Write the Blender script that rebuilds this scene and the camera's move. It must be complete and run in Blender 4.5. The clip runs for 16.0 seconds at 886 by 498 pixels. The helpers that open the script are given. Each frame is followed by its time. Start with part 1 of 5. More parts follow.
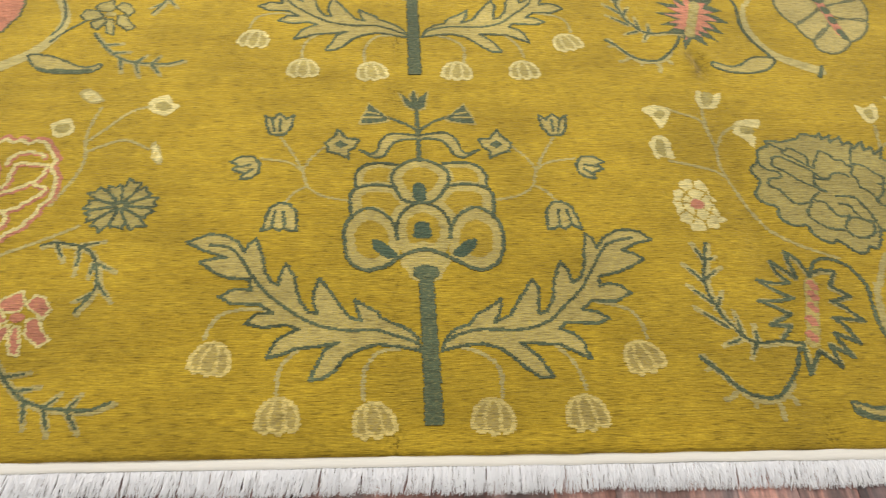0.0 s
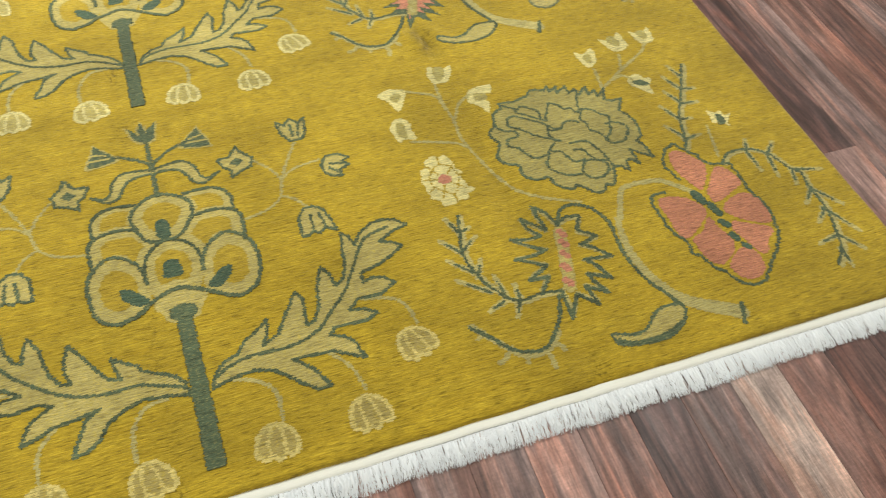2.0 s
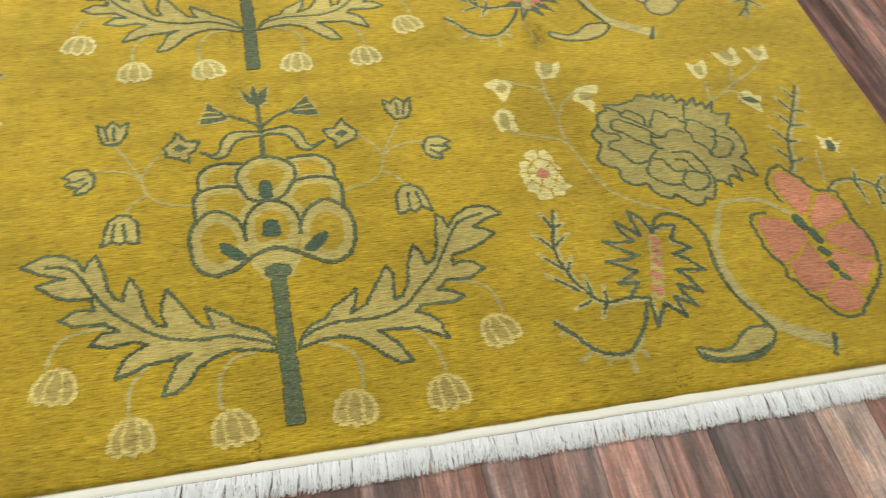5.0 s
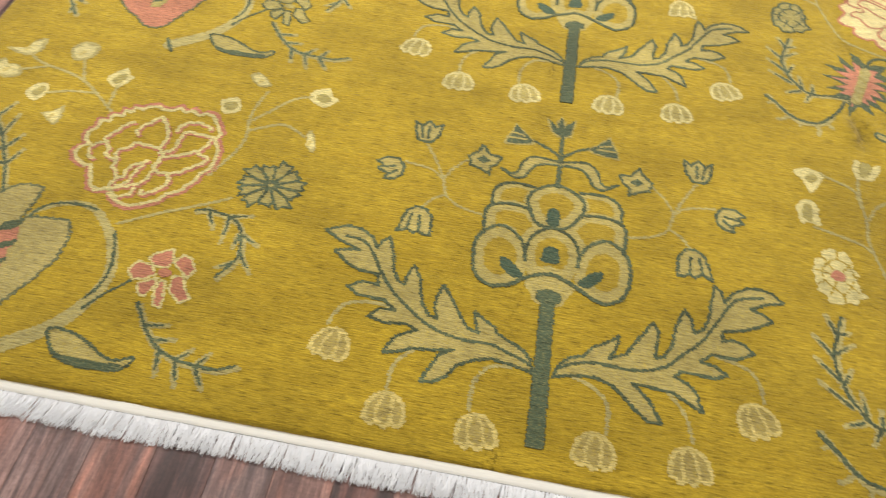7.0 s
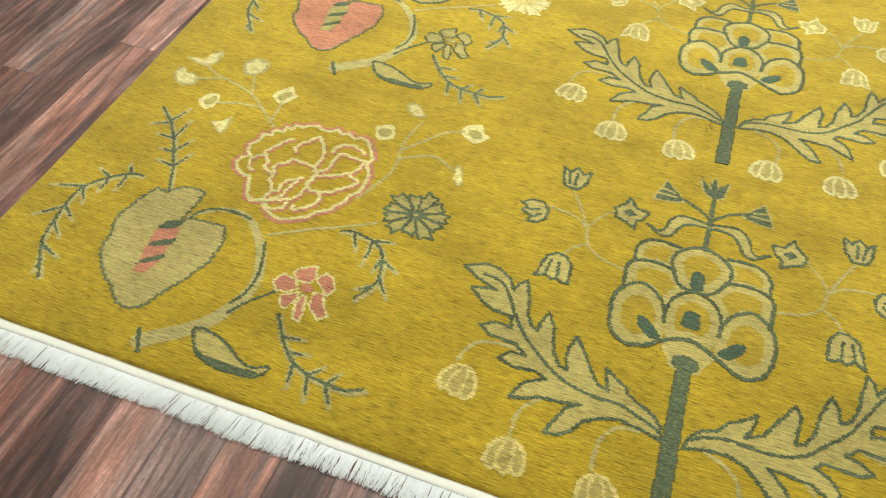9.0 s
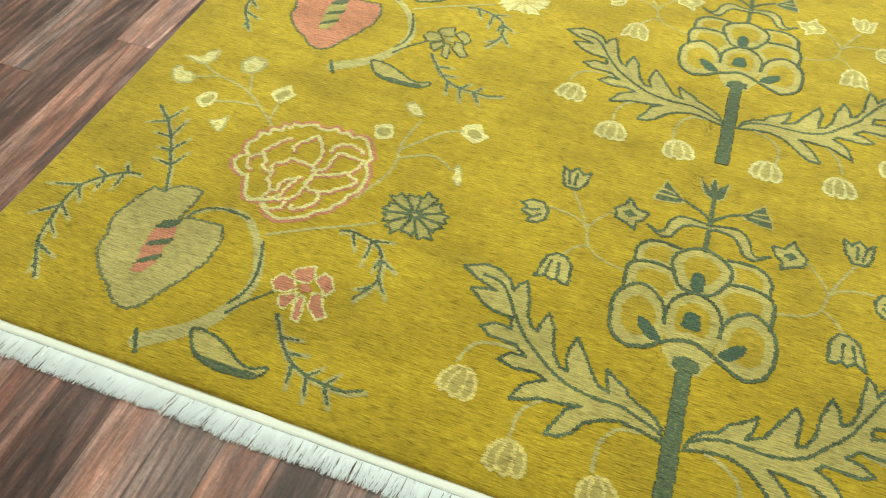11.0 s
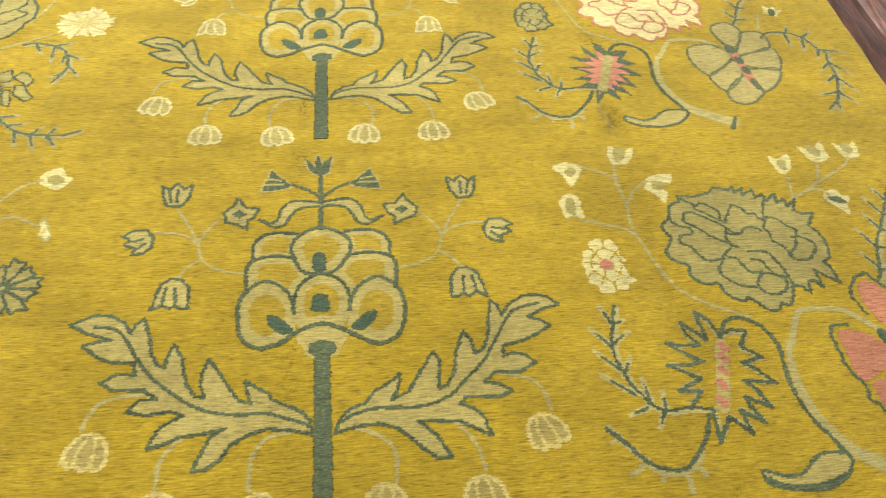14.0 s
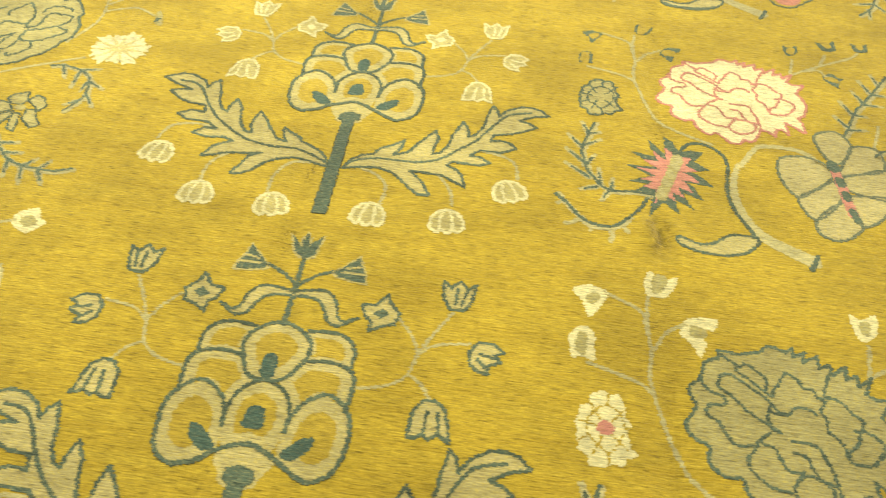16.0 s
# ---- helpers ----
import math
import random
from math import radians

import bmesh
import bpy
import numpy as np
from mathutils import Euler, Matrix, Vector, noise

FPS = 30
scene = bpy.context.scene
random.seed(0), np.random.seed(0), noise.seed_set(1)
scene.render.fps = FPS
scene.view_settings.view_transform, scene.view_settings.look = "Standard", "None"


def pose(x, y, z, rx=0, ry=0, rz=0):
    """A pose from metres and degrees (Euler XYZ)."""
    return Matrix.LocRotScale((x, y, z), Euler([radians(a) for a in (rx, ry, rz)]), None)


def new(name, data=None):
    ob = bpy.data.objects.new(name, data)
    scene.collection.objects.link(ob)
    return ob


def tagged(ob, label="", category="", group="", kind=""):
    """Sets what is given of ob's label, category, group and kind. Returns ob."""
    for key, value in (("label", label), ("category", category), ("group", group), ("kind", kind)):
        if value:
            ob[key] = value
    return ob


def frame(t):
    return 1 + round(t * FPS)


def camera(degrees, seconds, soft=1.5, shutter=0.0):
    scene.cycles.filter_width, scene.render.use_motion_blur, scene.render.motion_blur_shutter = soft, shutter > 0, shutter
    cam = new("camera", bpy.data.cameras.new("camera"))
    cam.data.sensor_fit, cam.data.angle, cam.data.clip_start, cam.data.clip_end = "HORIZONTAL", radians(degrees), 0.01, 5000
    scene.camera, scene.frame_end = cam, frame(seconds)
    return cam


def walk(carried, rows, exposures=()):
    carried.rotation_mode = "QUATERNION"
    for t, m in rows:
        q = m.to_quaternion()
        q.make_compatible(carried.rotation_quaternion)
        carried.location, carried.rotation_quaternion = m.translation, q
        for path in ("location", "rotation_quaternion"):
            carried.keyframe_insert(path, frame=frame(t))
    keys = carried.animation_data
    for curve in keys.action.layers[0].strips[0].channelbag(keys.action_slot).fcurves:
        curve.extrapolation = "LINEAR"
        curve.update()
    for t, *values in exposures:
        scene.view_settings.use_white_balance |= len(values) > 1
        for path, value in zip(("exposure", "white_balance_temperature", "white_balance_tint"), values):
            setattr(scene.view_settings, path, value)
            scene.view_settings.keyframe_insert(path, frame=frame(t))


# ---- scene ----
# The camera: seconds, place, turn (Euler XYZ, degrees).
cam = camera(57.82, 16.0, soft=1.2, shutter=0.45)
PATH = [
    (0.0, -0.0511, -0.6097, 1.2947, 37.59, -2.66, -2.01),
    (0.5, -0.0072, -0.6042, 1.2961, 37.85, -2.62, -6.40),
    (1.0, 0.0439, -0.6019, 1.3033, 37.83, -2.84, -12.04),
    (1.5, 0.0873, -0.6020, 1.3072, 37.68, -3.13, -16.13),
    (2.0, 0.1232, -0.5996, 1.3141, 37.47, -3.50, -19.36),
    (2.5, 0.1498, -0.6046, 1.3144, 37.45, -3.72, -22.09),
    (3.0, 0.1614, -0.6064, 1.3187, 37.38, -3.88, -23.36),
    (5.5, 0.0119, -0.6103, 1.3038, 36.64, -4.28, -5.89),
    (6.0, -0.0307, -0.6154, 1.3043, 36.69, -4.06, -0.45),
    (6.5, -0.0643, -0.6285, 1.3062, 37.55, -3.29, 5.10),
    (7.0, -0.0911, -0.6333, 1.3114, 38.46, -2.55, 10.33),
    (7.5, -0.1147, -0.6343, 1.3173, 39.16, -1.85, 14.81),
    (8.0, -0.1394, -0.6273, 1.3194, 39.65, -1.40, 18.28),
    (8.5, -0.1499, -0.6272, 1.3223, 40.23, -0.99, 20.75),
    (11.0, -0.1690, -0.6230, 1.3175, 40.12, -1.39, 20.60),
    (11.5, -0.1244, -0.6013, 1.3142, 40.08, -2.02, 14.19),
    (12.0, -0.0899, -0.5900, 1.3061, 40.05, -2.57, 7.67),
    (12.5, -0.0360, -0.5684, 1.3041, 39.47, -2.96, 1.76),
    (13.0, 0.0279, -0.5509, 1.3072, 39.34, -2.75, -1.64),
    (13.5, 0.0665, -0.5473, 1.3097, 39.73, -2.68, -3.88),
    (14.0, 0.1113, -0.5335, 1.2958, 40.49, -2.67, -4.50),
    (14.5, 0.1826, -0.4906, 1.2824, 41.14, -2.35, -2.02),
    (15.0, 0.2374, -0.4274, 1.2683, 41.24, -2.80, 0.79),
    (15.5, 0.2452, -0.2956, 1.2539, 41.81, -2.97, 5.36),
    (16.0, 0.3843, -0.2044, 1.2353, 41.07, -1.66, 8.10),
]
EXPOSURES = [
    (0.0, -0.37, 6500, 10), (1.5, -0.27, 6450, 9), (2.2, -0.29, 6400, -4), (3.0, -0.27, 6300, -16), (5.5, -0.31, 6500, 6), (6.5, -0.28, 6500, 11), (7.5, -0.32, 6500, 4), (8.0, -0.13, 6480, -2), (8.5, -0.15, 6480, -2),
    (11.0, -0.15, 6380, -16), (12.0, -0.15, 6500, 4), (12.6, -0.15, 6500, 5), (14.0, -0.06, 6500, 3), (14.6, 0.04, 6500, 3), (16.0, 0.10, 6500, 2),
]
walk(cam, [(t, pose(x, y, z, rx, ry, rz)) for t, x, y, z, rx, ry, rz in PATH], EXPOSURES)

# ---- light: unseen area lamps, added under the ceiling ----
world = bpy.data.worlds.new("world")
world.use_nodes = True
scene.world = world
world.node_tree.nodes["Background"].inputs[0].default_value = (0.97, 0.99, 1.0, 1)
world.node_tree.nodes["Background"].inputs[1].default_value = 0.15

FLOOR_Z = -0.013
CEILING_Z = 2.75


def added_lamp(x, y, sx, sy, watts):
    data = bpy.data.lights.new("added_area_light", "AREA")
    data.shape, data.size, data.size_y, data.energy = "RECTANGLE", sx, sy, watts
    data.color = (1.0, 0.985, 0.968)
    ob = new("added_area_light", data)
    ob.location = (x, y, CEILING_Z - 0.03)
    return ob


# no such lamps are seen; places and watts set the brightness over the rug
added_lamp(-0.3, 2.4, 1.2, 1.2, 90)
added_lamp(-2.0, 1.7, 0.9, 1.2, 56)
added_lamp(2.2, 1.2, 0.9, 1.2, 46)
# added low fill to brighten the fringe and the floor before it
added_lamp(0.0, -1.6, 1.2, 0.6, 26)

# ---- materials ----


def node_material(name, rough=0.9):
    mat = bpy.data.materials.new(name)
    mat.use_nodes = True
    nt = mat.node_tree
    shader = nt.nodes["Principled BSDF"]
    shader.inputs["Roughness"].default_value = rough
    return mat, nt, shader


def coords(nt, scale):
    tc = nt.nodes.new("ShaderNodeTexCoord")
    mp = nt.nodes.new("ShaderNodeMapping")
    mp.inputs["Scale"].default_value = scale
    nt.links.new(tc.outputs["Object"], mp.inputs["Vector"])
    return mp.outputs["Vector"]


def noise_node(nt, scale, vec_scale, detail=3.0, rough=0.6):
    n = nt.nodes.new("ShaderNodeTexNoise")
    n.inputs["Scale"].default_value = scale
    n.inputs["Detail"].default_value = detail
    n.inputs["Roughness"].default_value = rough
    nt.links.new(coords(nt, vec_scale), n.inputs["Vector"])
    return n.outputs["Fac"]


def ranged(nt, value, a, b, c, d):
    m = nt.nodes.new("ShaderNodeMapRange")
    for k, v in zip(("From Min", "From Max", "To Min", "To Max"), (a, b, c, d)):
        m.inputs[k].default_value = v
    nt.links.new(value, m.inputs["Value"])
    return m.outputs["Result"]


def times_(nt, a, b):
    m = nt.nodes.new("ShaderNodeMath")
    m.operation = "MULTIPLY"
    nt.links.new(a, m.inputs[0])
    if isinstance(b, float):
        m.inputs[1].default_value = b
    else:
        nt.links.new(b, m.inputs[1])
    return m.outputs[0]


def plus_(nt, a, b):
    m = nt.nodes.new("ShaderNodeMath")
    m.operation = "ADD"
    nt.links.new(a, m.inputs[0])
    nt.links.new(b, m.inputs[1])
    return m.outputs[0]


def wool(name, colour, islands=0.12, other=None, dark_folds=False, fleck=None):
    """Knotted wool pile: weft lines, streaks, slow dye changes, painted nap shading, a soft sheen."""
    mat, nt, sh = node_material(name, 0.95)
    colour = tuple(0.93 * c for c in colour)
    other = other and tuple(0.93 * c for c in other)
    fleck = fleck and tuple(0.93 * c for c in fleck)
    sh.inputs["Specular IOR Level"].default_value = 0.15
    sh.inputs["Sheen Weight"].default_value = 0.25
    sh.inputs["Sheen Roughness"].default_value = 0.5
    weft = ranged(nt, noise_node(nt, 1.0, (36, 400, 1), 3.0, 0.66), 0.32, 0.68, 0.66, 1.30)
    thread = ranged(nt, noise_node(nt, 1.0, (150, 420, 1), 2.0), 0.30, 0.70, 0.86, 1.13)
    dye = ranged(nt, noise_node(nt, 1.0, (1.4, 11.0, 1), 3.0), 0.3, 0.7, 0.95, 1.05)
    # soft patches of lighter and darker nap, shading put into the colour
    nap_shading = ranged(nt, noise_node(nt, 1.0, (3.6, 5.0, 1), 4.0, 0.62), 0.35, 0.65, 0.80, 1.14)
    slit = ranged(nt, noise_node(nt, 1.0, (34, 310, 1), 2.0, 0.5), 0.57, 0.68, 1.0, 0.56)
    v = times_(nt, times_(nt, times_(nt, weft, thread), times_(nt, dye, nap_shading)), slit)
    if dark_folds:
        # broken pile along the two old folds, the creases' shade painted with it
        tc = nt.nodes.new("ShaderNodeTexCoord")
        xyz = nt.nodes.new("ShaderNodeSeparateXYZ")
        nt.links.new(tc.outputs["Object"], xyz.inputs[0])
        breaks = ranged(nt, noise_node(nt, 1.0, (110, 120, 1), 3.0, 0.7), 0.49, 0.62, 0.0, 0.60)
        gaps = ranged(nt, noise_node(nt, 1.0, (1.0, 4.5, 1), 2.0), 0.42, 0.62, 0.15, 1.0)
        for fold in (-0.052, 0.722):
            away = nt.nodes.new("ShaderNodeMath")
            away.operation = "SUBTRACT"
            away.inputs[1].default_value = fold
            nt.links.new(xyz.outputs["X"], away.inputs[0])
            near = nt.nodes.new("ShaderNodeMath")
            near.operation = "ABSOLUTE"
            nt.links.new(away.outputs[0], near.inputs[0])
            band = ranged(nt, near.outputs[0], 0.004, 0.024, 1.0, 0.0)
            keep = nt.nodes.new("ShaderNodeMath")
            keep.operation = "SUBTRACT"
            keep.inputs[0].default_value = 1.0
            nt.links.new(times_(nt, times_(nt, band, breaks), gaps), keep.inputs[1])
            v = times_(nt, v, keep.outputs[0])
        # the pile stands open at one pucker of the second fold; its shade is painted dark here
        spot = nt.nodes.new("ShaderNodeVectorMath")
        spot.operation = "DISTANCE"
        flat = nt.nodes.new("ShaderNodeVectorMath")
        flat.operation = "MULTIPLY"
        flat.inputs[1].default_value = (1.0, 0.55, 0.0)
        nt.links.new(tc.outputs["Object"], flat.inputs[0])
        spot.inputs[1].default_value = (0.708, 0.536, 0.0)
        nt.links.new(flat.outputs[0], spot.inputs[0])
        pucker_shade = times_(nt, ranged(nt, spot.outputs["Value"], 0.006, 0.046, 1.0, 0.0), ranged(nt, noise_node(nt, 1.0, (55, 40, 1), 4.0, 0.7), 0.36, 0.60, 0.12, 0.62))
        keep = nt.nodes.new("ShaderNodeMath")
        keep.operation = "SUBTRACT"
        keep.inputs[0].default_value = 1.0
        nt.links.new(pucker_shade, keep.inputs[1])
        v = times_(nt, v, keep.outputs[0])
    if islands:
        geo = nt.nodes.new("ShaderNodeNewGeometry")
        v = times_(nt, v, ranged(nt, geo.outputs["Random Per Island"], 0, 1, 1 - islands, 1 + islands))
    mix = nt.nodes.new("ShaderNodeMix")
    mix.data_type, mix.blend_type = "RGBA", "MULTIPLY"
    mix.inputs["Factor"].default_value = 1.0
    base = nt.nodes.new("ShaderNodeMix")
    base.data_type = "RGBA"
    base.inputs["A"].default_value = (*colour, 1)
    base.inputs["B"].default_value = (*(other or tuple(c * 0.86 for c in colour)), 1)
    nt.links.new(ranged(nt, noise_node(nt, 1.0, (3, 60, 1), 3.0), 0.35, 0.65, 0, 1), base.inputs["Factor"])
    tone = base.outputs["Result"]
    if fleck:
        # single knots of another yarn, scattered
        strewn = nt.nodes.new("ShaderNodeMix")
        strewn.data_type = "RGBA"
        strewn.inputs["B"].default_value = (*fleck, 1)
        nt.links.new(tone, strewn.inputs["A"])
        nt.links.new(ranged(nt, noise_node(nt, 1.0, (120, 340, 1), 1.5, 0.6), 0.51, 0.66, 0.0, 0.70), strewn.inputs["Factor"])
        tone = strewn.outputs["Result"]
    nt.links.new(tone, mix.inputs["A"])
    comb = nt.nodes.new("ShaderNodeCombineColor")
    for k in ("Red", "Green", "Blue"):
        nt.links.new(v, comb.inputs[k])
    nt.links.new(comb.outputs["Color"], mix.inputs["B"])
    nt.links.new(mix.outputs["Result"], sh.inputs["Base Color"])
    bump = nt.nodes.new("ShaderNodeBump")
    bump.inputs["Strength"].default_value = 0.9
    bump.inputs["Distance"].default_value = 0.0025
    height = plus_(nt, noise_node(nt, 1.0, (30, 270, 1), 3.0), times_(nt, noise_node(nt, 1.0, (300, 420, 1), 2.0), 0.4))
    nt.links.new(height, bump.inputs["Height"])
    nt.links.new(bump.outputs["Normal"], sh.inputs["Normal"])
    return mat


GOLD = wool("gold_wool", (0.523, 0.366, 0.030), 0.0, (0.463, 0.314, 0.022), True)
GOLD_INLAY = wool("gold_wool_inlay", (0.51, 0.358, 0.036), 0.05, (0.45, 0.310, 0.028))
TEAL = wool("slate_green_wool", (0.104, 0.138, 0.076), 0.22, fleck=(0.27, 0.26, 0.10))
TEAL_BLUE = wool("blue_green_wool", (0.078, 0.126, 0.078), 0.2, fleck=(0.19, 0.21, 0.10))
TAN = wool("beige_wool", (0.540, 0.445, 0.152), 0.08, fleck=(0.60, 0.46, 0.075))
SAGE = wool("sage_wool", (0.465, 0.395, 0.135), 0.08, fleck=(0.55, 0.42, 0.07))
MIST = wool("pale_sage_wool", (0.530, 0.455, 0.175), 0.1, fleck=(0.54, 0.42, 0.10))
PALE = wool("pale_beige_wool", (0.535, 0.445, 0.165), 0.06, fleck=(0.58, 0.44, 0.08))
SLATE = wool("grey_green_wool", (0.165, 0.185, 0.092), 0.15, fleck=(0.34, 0.30, 0.12))
STRAW = wool("straw_wool", (0.76, 0.62, 0.215), 0.06, fleck=(0.62, 0.46, 0.08))
DRAB = wool("drab_wool", (0.485, 0.385, 0.125), 0.06, fleck=(0.54, 0.40, 0.06))
CREAM = wool("cream_wool", (0.82, 0.715, 0.31), 0.06, fleck=(0.74, 0.60, 0.20))
IVORY = wool("ivory_wool", (0.86, 0.735, 0.35), 0.05, fleck=(0.78, 0.63, 0.22))
PINK = wool("salmon_wool", (0.60, 0.245, 0.145), 0.1, fleck=(0.66, 0.30, 0.13))
ROSE = wool("rose_wool", (0.62, 0.25, 0.155), 0.1, fleck=(0.66, 0.33, 0.14))


def cotton(name, colour, scale):
    mat, nt, sh = node_material(name, 0.9)
    v = ranged(nt, noise_node(nt, 1.0, scale, 3.0), 0.3, 0.7, 0.90, 1.0)
    comb = nt.nodes.new("ShaderNodeCombineColor")
    for k, c in zip(("Red", "Green", "Blue"), colour):
        nt.links.new(times_(nt, v, c), comb.inputs[k])
    nt.links.new(comb.outputs["Color"], sh.inputs["Base Color"])
    bump = nt.nodes.new("ShaderNodeBump")
    bump.inputs["Strength"].default_value = 0.4
    bump.inputs["Distance"].default_value = 0.001
    nt.links.new(noise_node(nt, 1.0, (400, 700, 1), 2.0), bump.inputs["Height"])
    nt.links.new(bump.outputs["Normal"], sh.inputs["Normal"])
    return mat


BINDING = cotton("cream_cotton_weave", (0.96, 0.945, 0.855), (25, 420, 1))
FRINGE = cotton("white_cotton_yarn", (0.97, 0.985, 1.0), (40, 8, 1))
SEAM = cotton("grey_seam_thread", (0.42, 0.41, 0.40), (60, 60, 1))


def wood(name, light, dark):
    """Printed wood strips: one of a few tones, the grain of each piece shifted by its own random number."""
    mat, nt, sh = node_material(name, 0.42)
    info = nt.nodes.new("ShaderNodeObjectInfo")
    ramp = nt.nodes.new("ShaderNodeMix")
    ramp.data_type = "RGBA"
    ramp.inputs["A"].default_value, ramp.inputs["B"].default_value = (*dark, 1), (*light, 1)
    tc = nt.nodes.new("ShaderNodeTexCoord")
    shift = nt.nodes.new("ShaderNodeVectorMath")
    shift.operation = "ADD"
    comb0 = nt.nodes.new("ShaderNodeCombineXYZ")
    nt.links.new(times_(nt, info.outputs["Random"], 47.0), comb0.inputs["X"])
    nt.links.new(times_(nt, info.outputs["Random"], 31.0), comb0.inputs["Y"])
    nt.links.new(tc.outputs["Object"], shift.inputs[0])
    nt.links.new(comb0.outputs[0], shift.inputs[1])

    def grain(vs, detail, distort=0.0):
        mp = nt.nodes.new("ShaderNodeMapping")
        mp.inputs["Scale"].default_value = vs
        nt.links.new(shift.outputs[0], mp.inputs["Vector"])
        n = nt.nodes.new("ShaderNodeTexNoise")
        n.inputs["Scale"].default_value = 1.0
        n.inputs["Detail"].default_value = detail
        n.inputs["Roughness"].default_value = 0.65
        n.inputs["Distortion"].default_value = distort
        nt.links.new(mp.outputs[0], n.inputs["Vector"])
        return n.outputs["Fac"]
    # flat-sawn figure: level lines of a slow noise drawn out along the plank
    waves = nt.nodes.new("ShaderNodeMath")
    waves.operation = "SINE"
    nt.links.new(times_(nt, grain((11, 0.95, 1), 1.5, 0.4), 46.0), waves.inputs[0])
    figure = ranged(nt, waves.outputs[0], -1.0, 0.4, 0.0, 1.0)
    nt.links.new(times_(nt, ranged(nt, grain((16, 1.0, 1), 5.0, 2.0), 0.36, 0.62, 0.15, 1.0), ranged(nt, figure, 0.0, 1.0, 0.05, 1.0)), ramp.inputs["Factor"])
    rust = nt.nodes.new("ShaderNodeMix")
    rust.data_type, rust.blend_type = "RGBA", "MULTIPLY"
    rust.inputs["B"].default_value = (1.14, 0.91, 0.80, 1)
    nt.links.new(ramp.outputs["Result"], rust.inputs["A"])
    nt.links.new(ranged(nt, grain((14, 1.8, 1), 4.0, 1.0), 0.44, 0.60, 0.0, 1.0), rust.inputs["Factor"])
    broad = ranged(nt, grain((13, 1.8, 1), 5.0, 2.0), 0.36, 0.64, 0.66, 1.28)
    fine = ranged(nt, grain((190, 14, 1), 4.0, 0.5), 0.32, 0.68, 0.66, 1.29)
    patch = times_(nt, ranged(nt, grain((7, 4, 1), 3.0), 0.3, 0.7, 0.74, 1.22), times_(nt, ranged(nt, grain((170, 90, 1), 2.0), 0.3, 0.7, 0.84, 1.15), ranged(nt, grain((45, 330, 1), 2.0), 0.3, 0.7, 0.88, 1.11)))
    v = times_(nt, times_(nt, broad, fine), patch)
    mix = nt.nodes.new("ShaderNodeMix")
    mix.data_type, mix.blend_type = "RGBA", "MULTIPLY"
    mix.inputs["Factor"].default_value = 1.0
    comb = nt.nodes.new("ShaderNodeCombineColor")
    for k in ("Red", "Green", "Blue"):
        nt.links.new(v, comb.inputs[k])
    nt.links.new(rust.outputs["Result"], mix.inputs["A"])
    nt.links.new(comb.outputs["Color"], mix.inputs["B"])
    nt.links.new(mix.outputs["Result"], sh.inputs["Base Color"])
    nt.links.new(ranged(nt, grain((60, 6, 1), 3.0), 0.3, 0.7, 0.36, 0.55), sh.inputs["Roughness"])
    bump = nt.nodes.new("ShaderNodeBump")
    bump.inputs["Strength"].default_value = 0.25
    bump.inputs["Distance"].default_value = 0.0006
    nt.links.new(grain((170, 6, 1), 3.0), bump.inputs["Height"])
    nt.links.new(bump.outputs["Normal"], sh.inputs["Normal"])
    return mat


TONES = [wood("umber_wood", (0.200, 0.112, 0.100), (0.080, 0.045, 0.042)), wood("red_brown_wood", (0.275, 0.142, 0.118), (0.112, 0.060, 0.053)),
         wood("russet_wood", (0.385, 0.212, 0.172), (0.172, 0.094, 0.080)), wood("grey_brown_wood", (0.345, 0.228, 0.205), (0.150, 0.098, 0.092)),
         wood("rosy_wood", (0.500, 0.310, 0.268), (0.285, 0.172, 0.152)), wood("pale_tan_wood", (0.630, 0.468, 0.400), (0.430, 0.312, 0.268))]


def plain_paint(name, colour, rough=0.8):
    mat, nt, sh = node_material(name, rough)
    v = ranged(nt, noise_node(nt, 1.0, (2, 2, 2), 3.0), 0.3, 0.7, 0.93, 1.04)
    comb = nt.nodes.new("ShaderNodeCombineColor")
    for k, c in zip(("Red", "Green", "Blue"), colour):
        nt.links.new(times_(nt, v, c), comb.inputs[k])
    nt.links.new(comb.outputs["Color"], sh.inputs["Base Color"])
    return mat


WALL_PAINT = plain_paint("wall_paint", (0.72, 0.71, 0.68))
CEILING_PAINT = plain_paint("ceiling_paint", (0.80, 0.79, 0.76))
SUBFLOOR = plain_paint("dark_joint", (0.035, 0.024, 0.02))

# ---- mesh helpers ----


def mesh_object(name, verts, faces, mat, parent=None, label="", smooth=False):
    me = bpy.data.meshes.new(name)
    me.from_pydata(verts, [], faces)
    me.materials.append(mat)
    if smooth:
        me.polygons.foreach_set("use_smooth", [True] * len(me.polygons))
    ob = new(name, me)
    if parent is not None:
        ob.parent = parent
    if label:
        tagged(ob, label)
    return ob


def box_into(verts, faces, x0, y0, z0, x1, y1, z1):
    b = len(verts)
    verts += [(x0, y0, z0), (x1, y0, z0), (x1, y1, z0), (x0, y1, z0), (x0, y0, z1), (x1, y0, z1), (x1, y1, z1), (x0, y1, z1)]
    faces += [(b, b + 3, b + 2, b + 1), (b + 4, b + 5, b + 6, b + 7), (b, b + 1, b + 5, b + 4),
              (b + 1, b + 2, b + 6, b + 5), (b + 2, b + 3, b + 7, b + 6), (b + 3, b, b + 4, b + 7)]


# ---- the room ----
ROOM = (-4.0, 4.0, -3.4, 5.0)


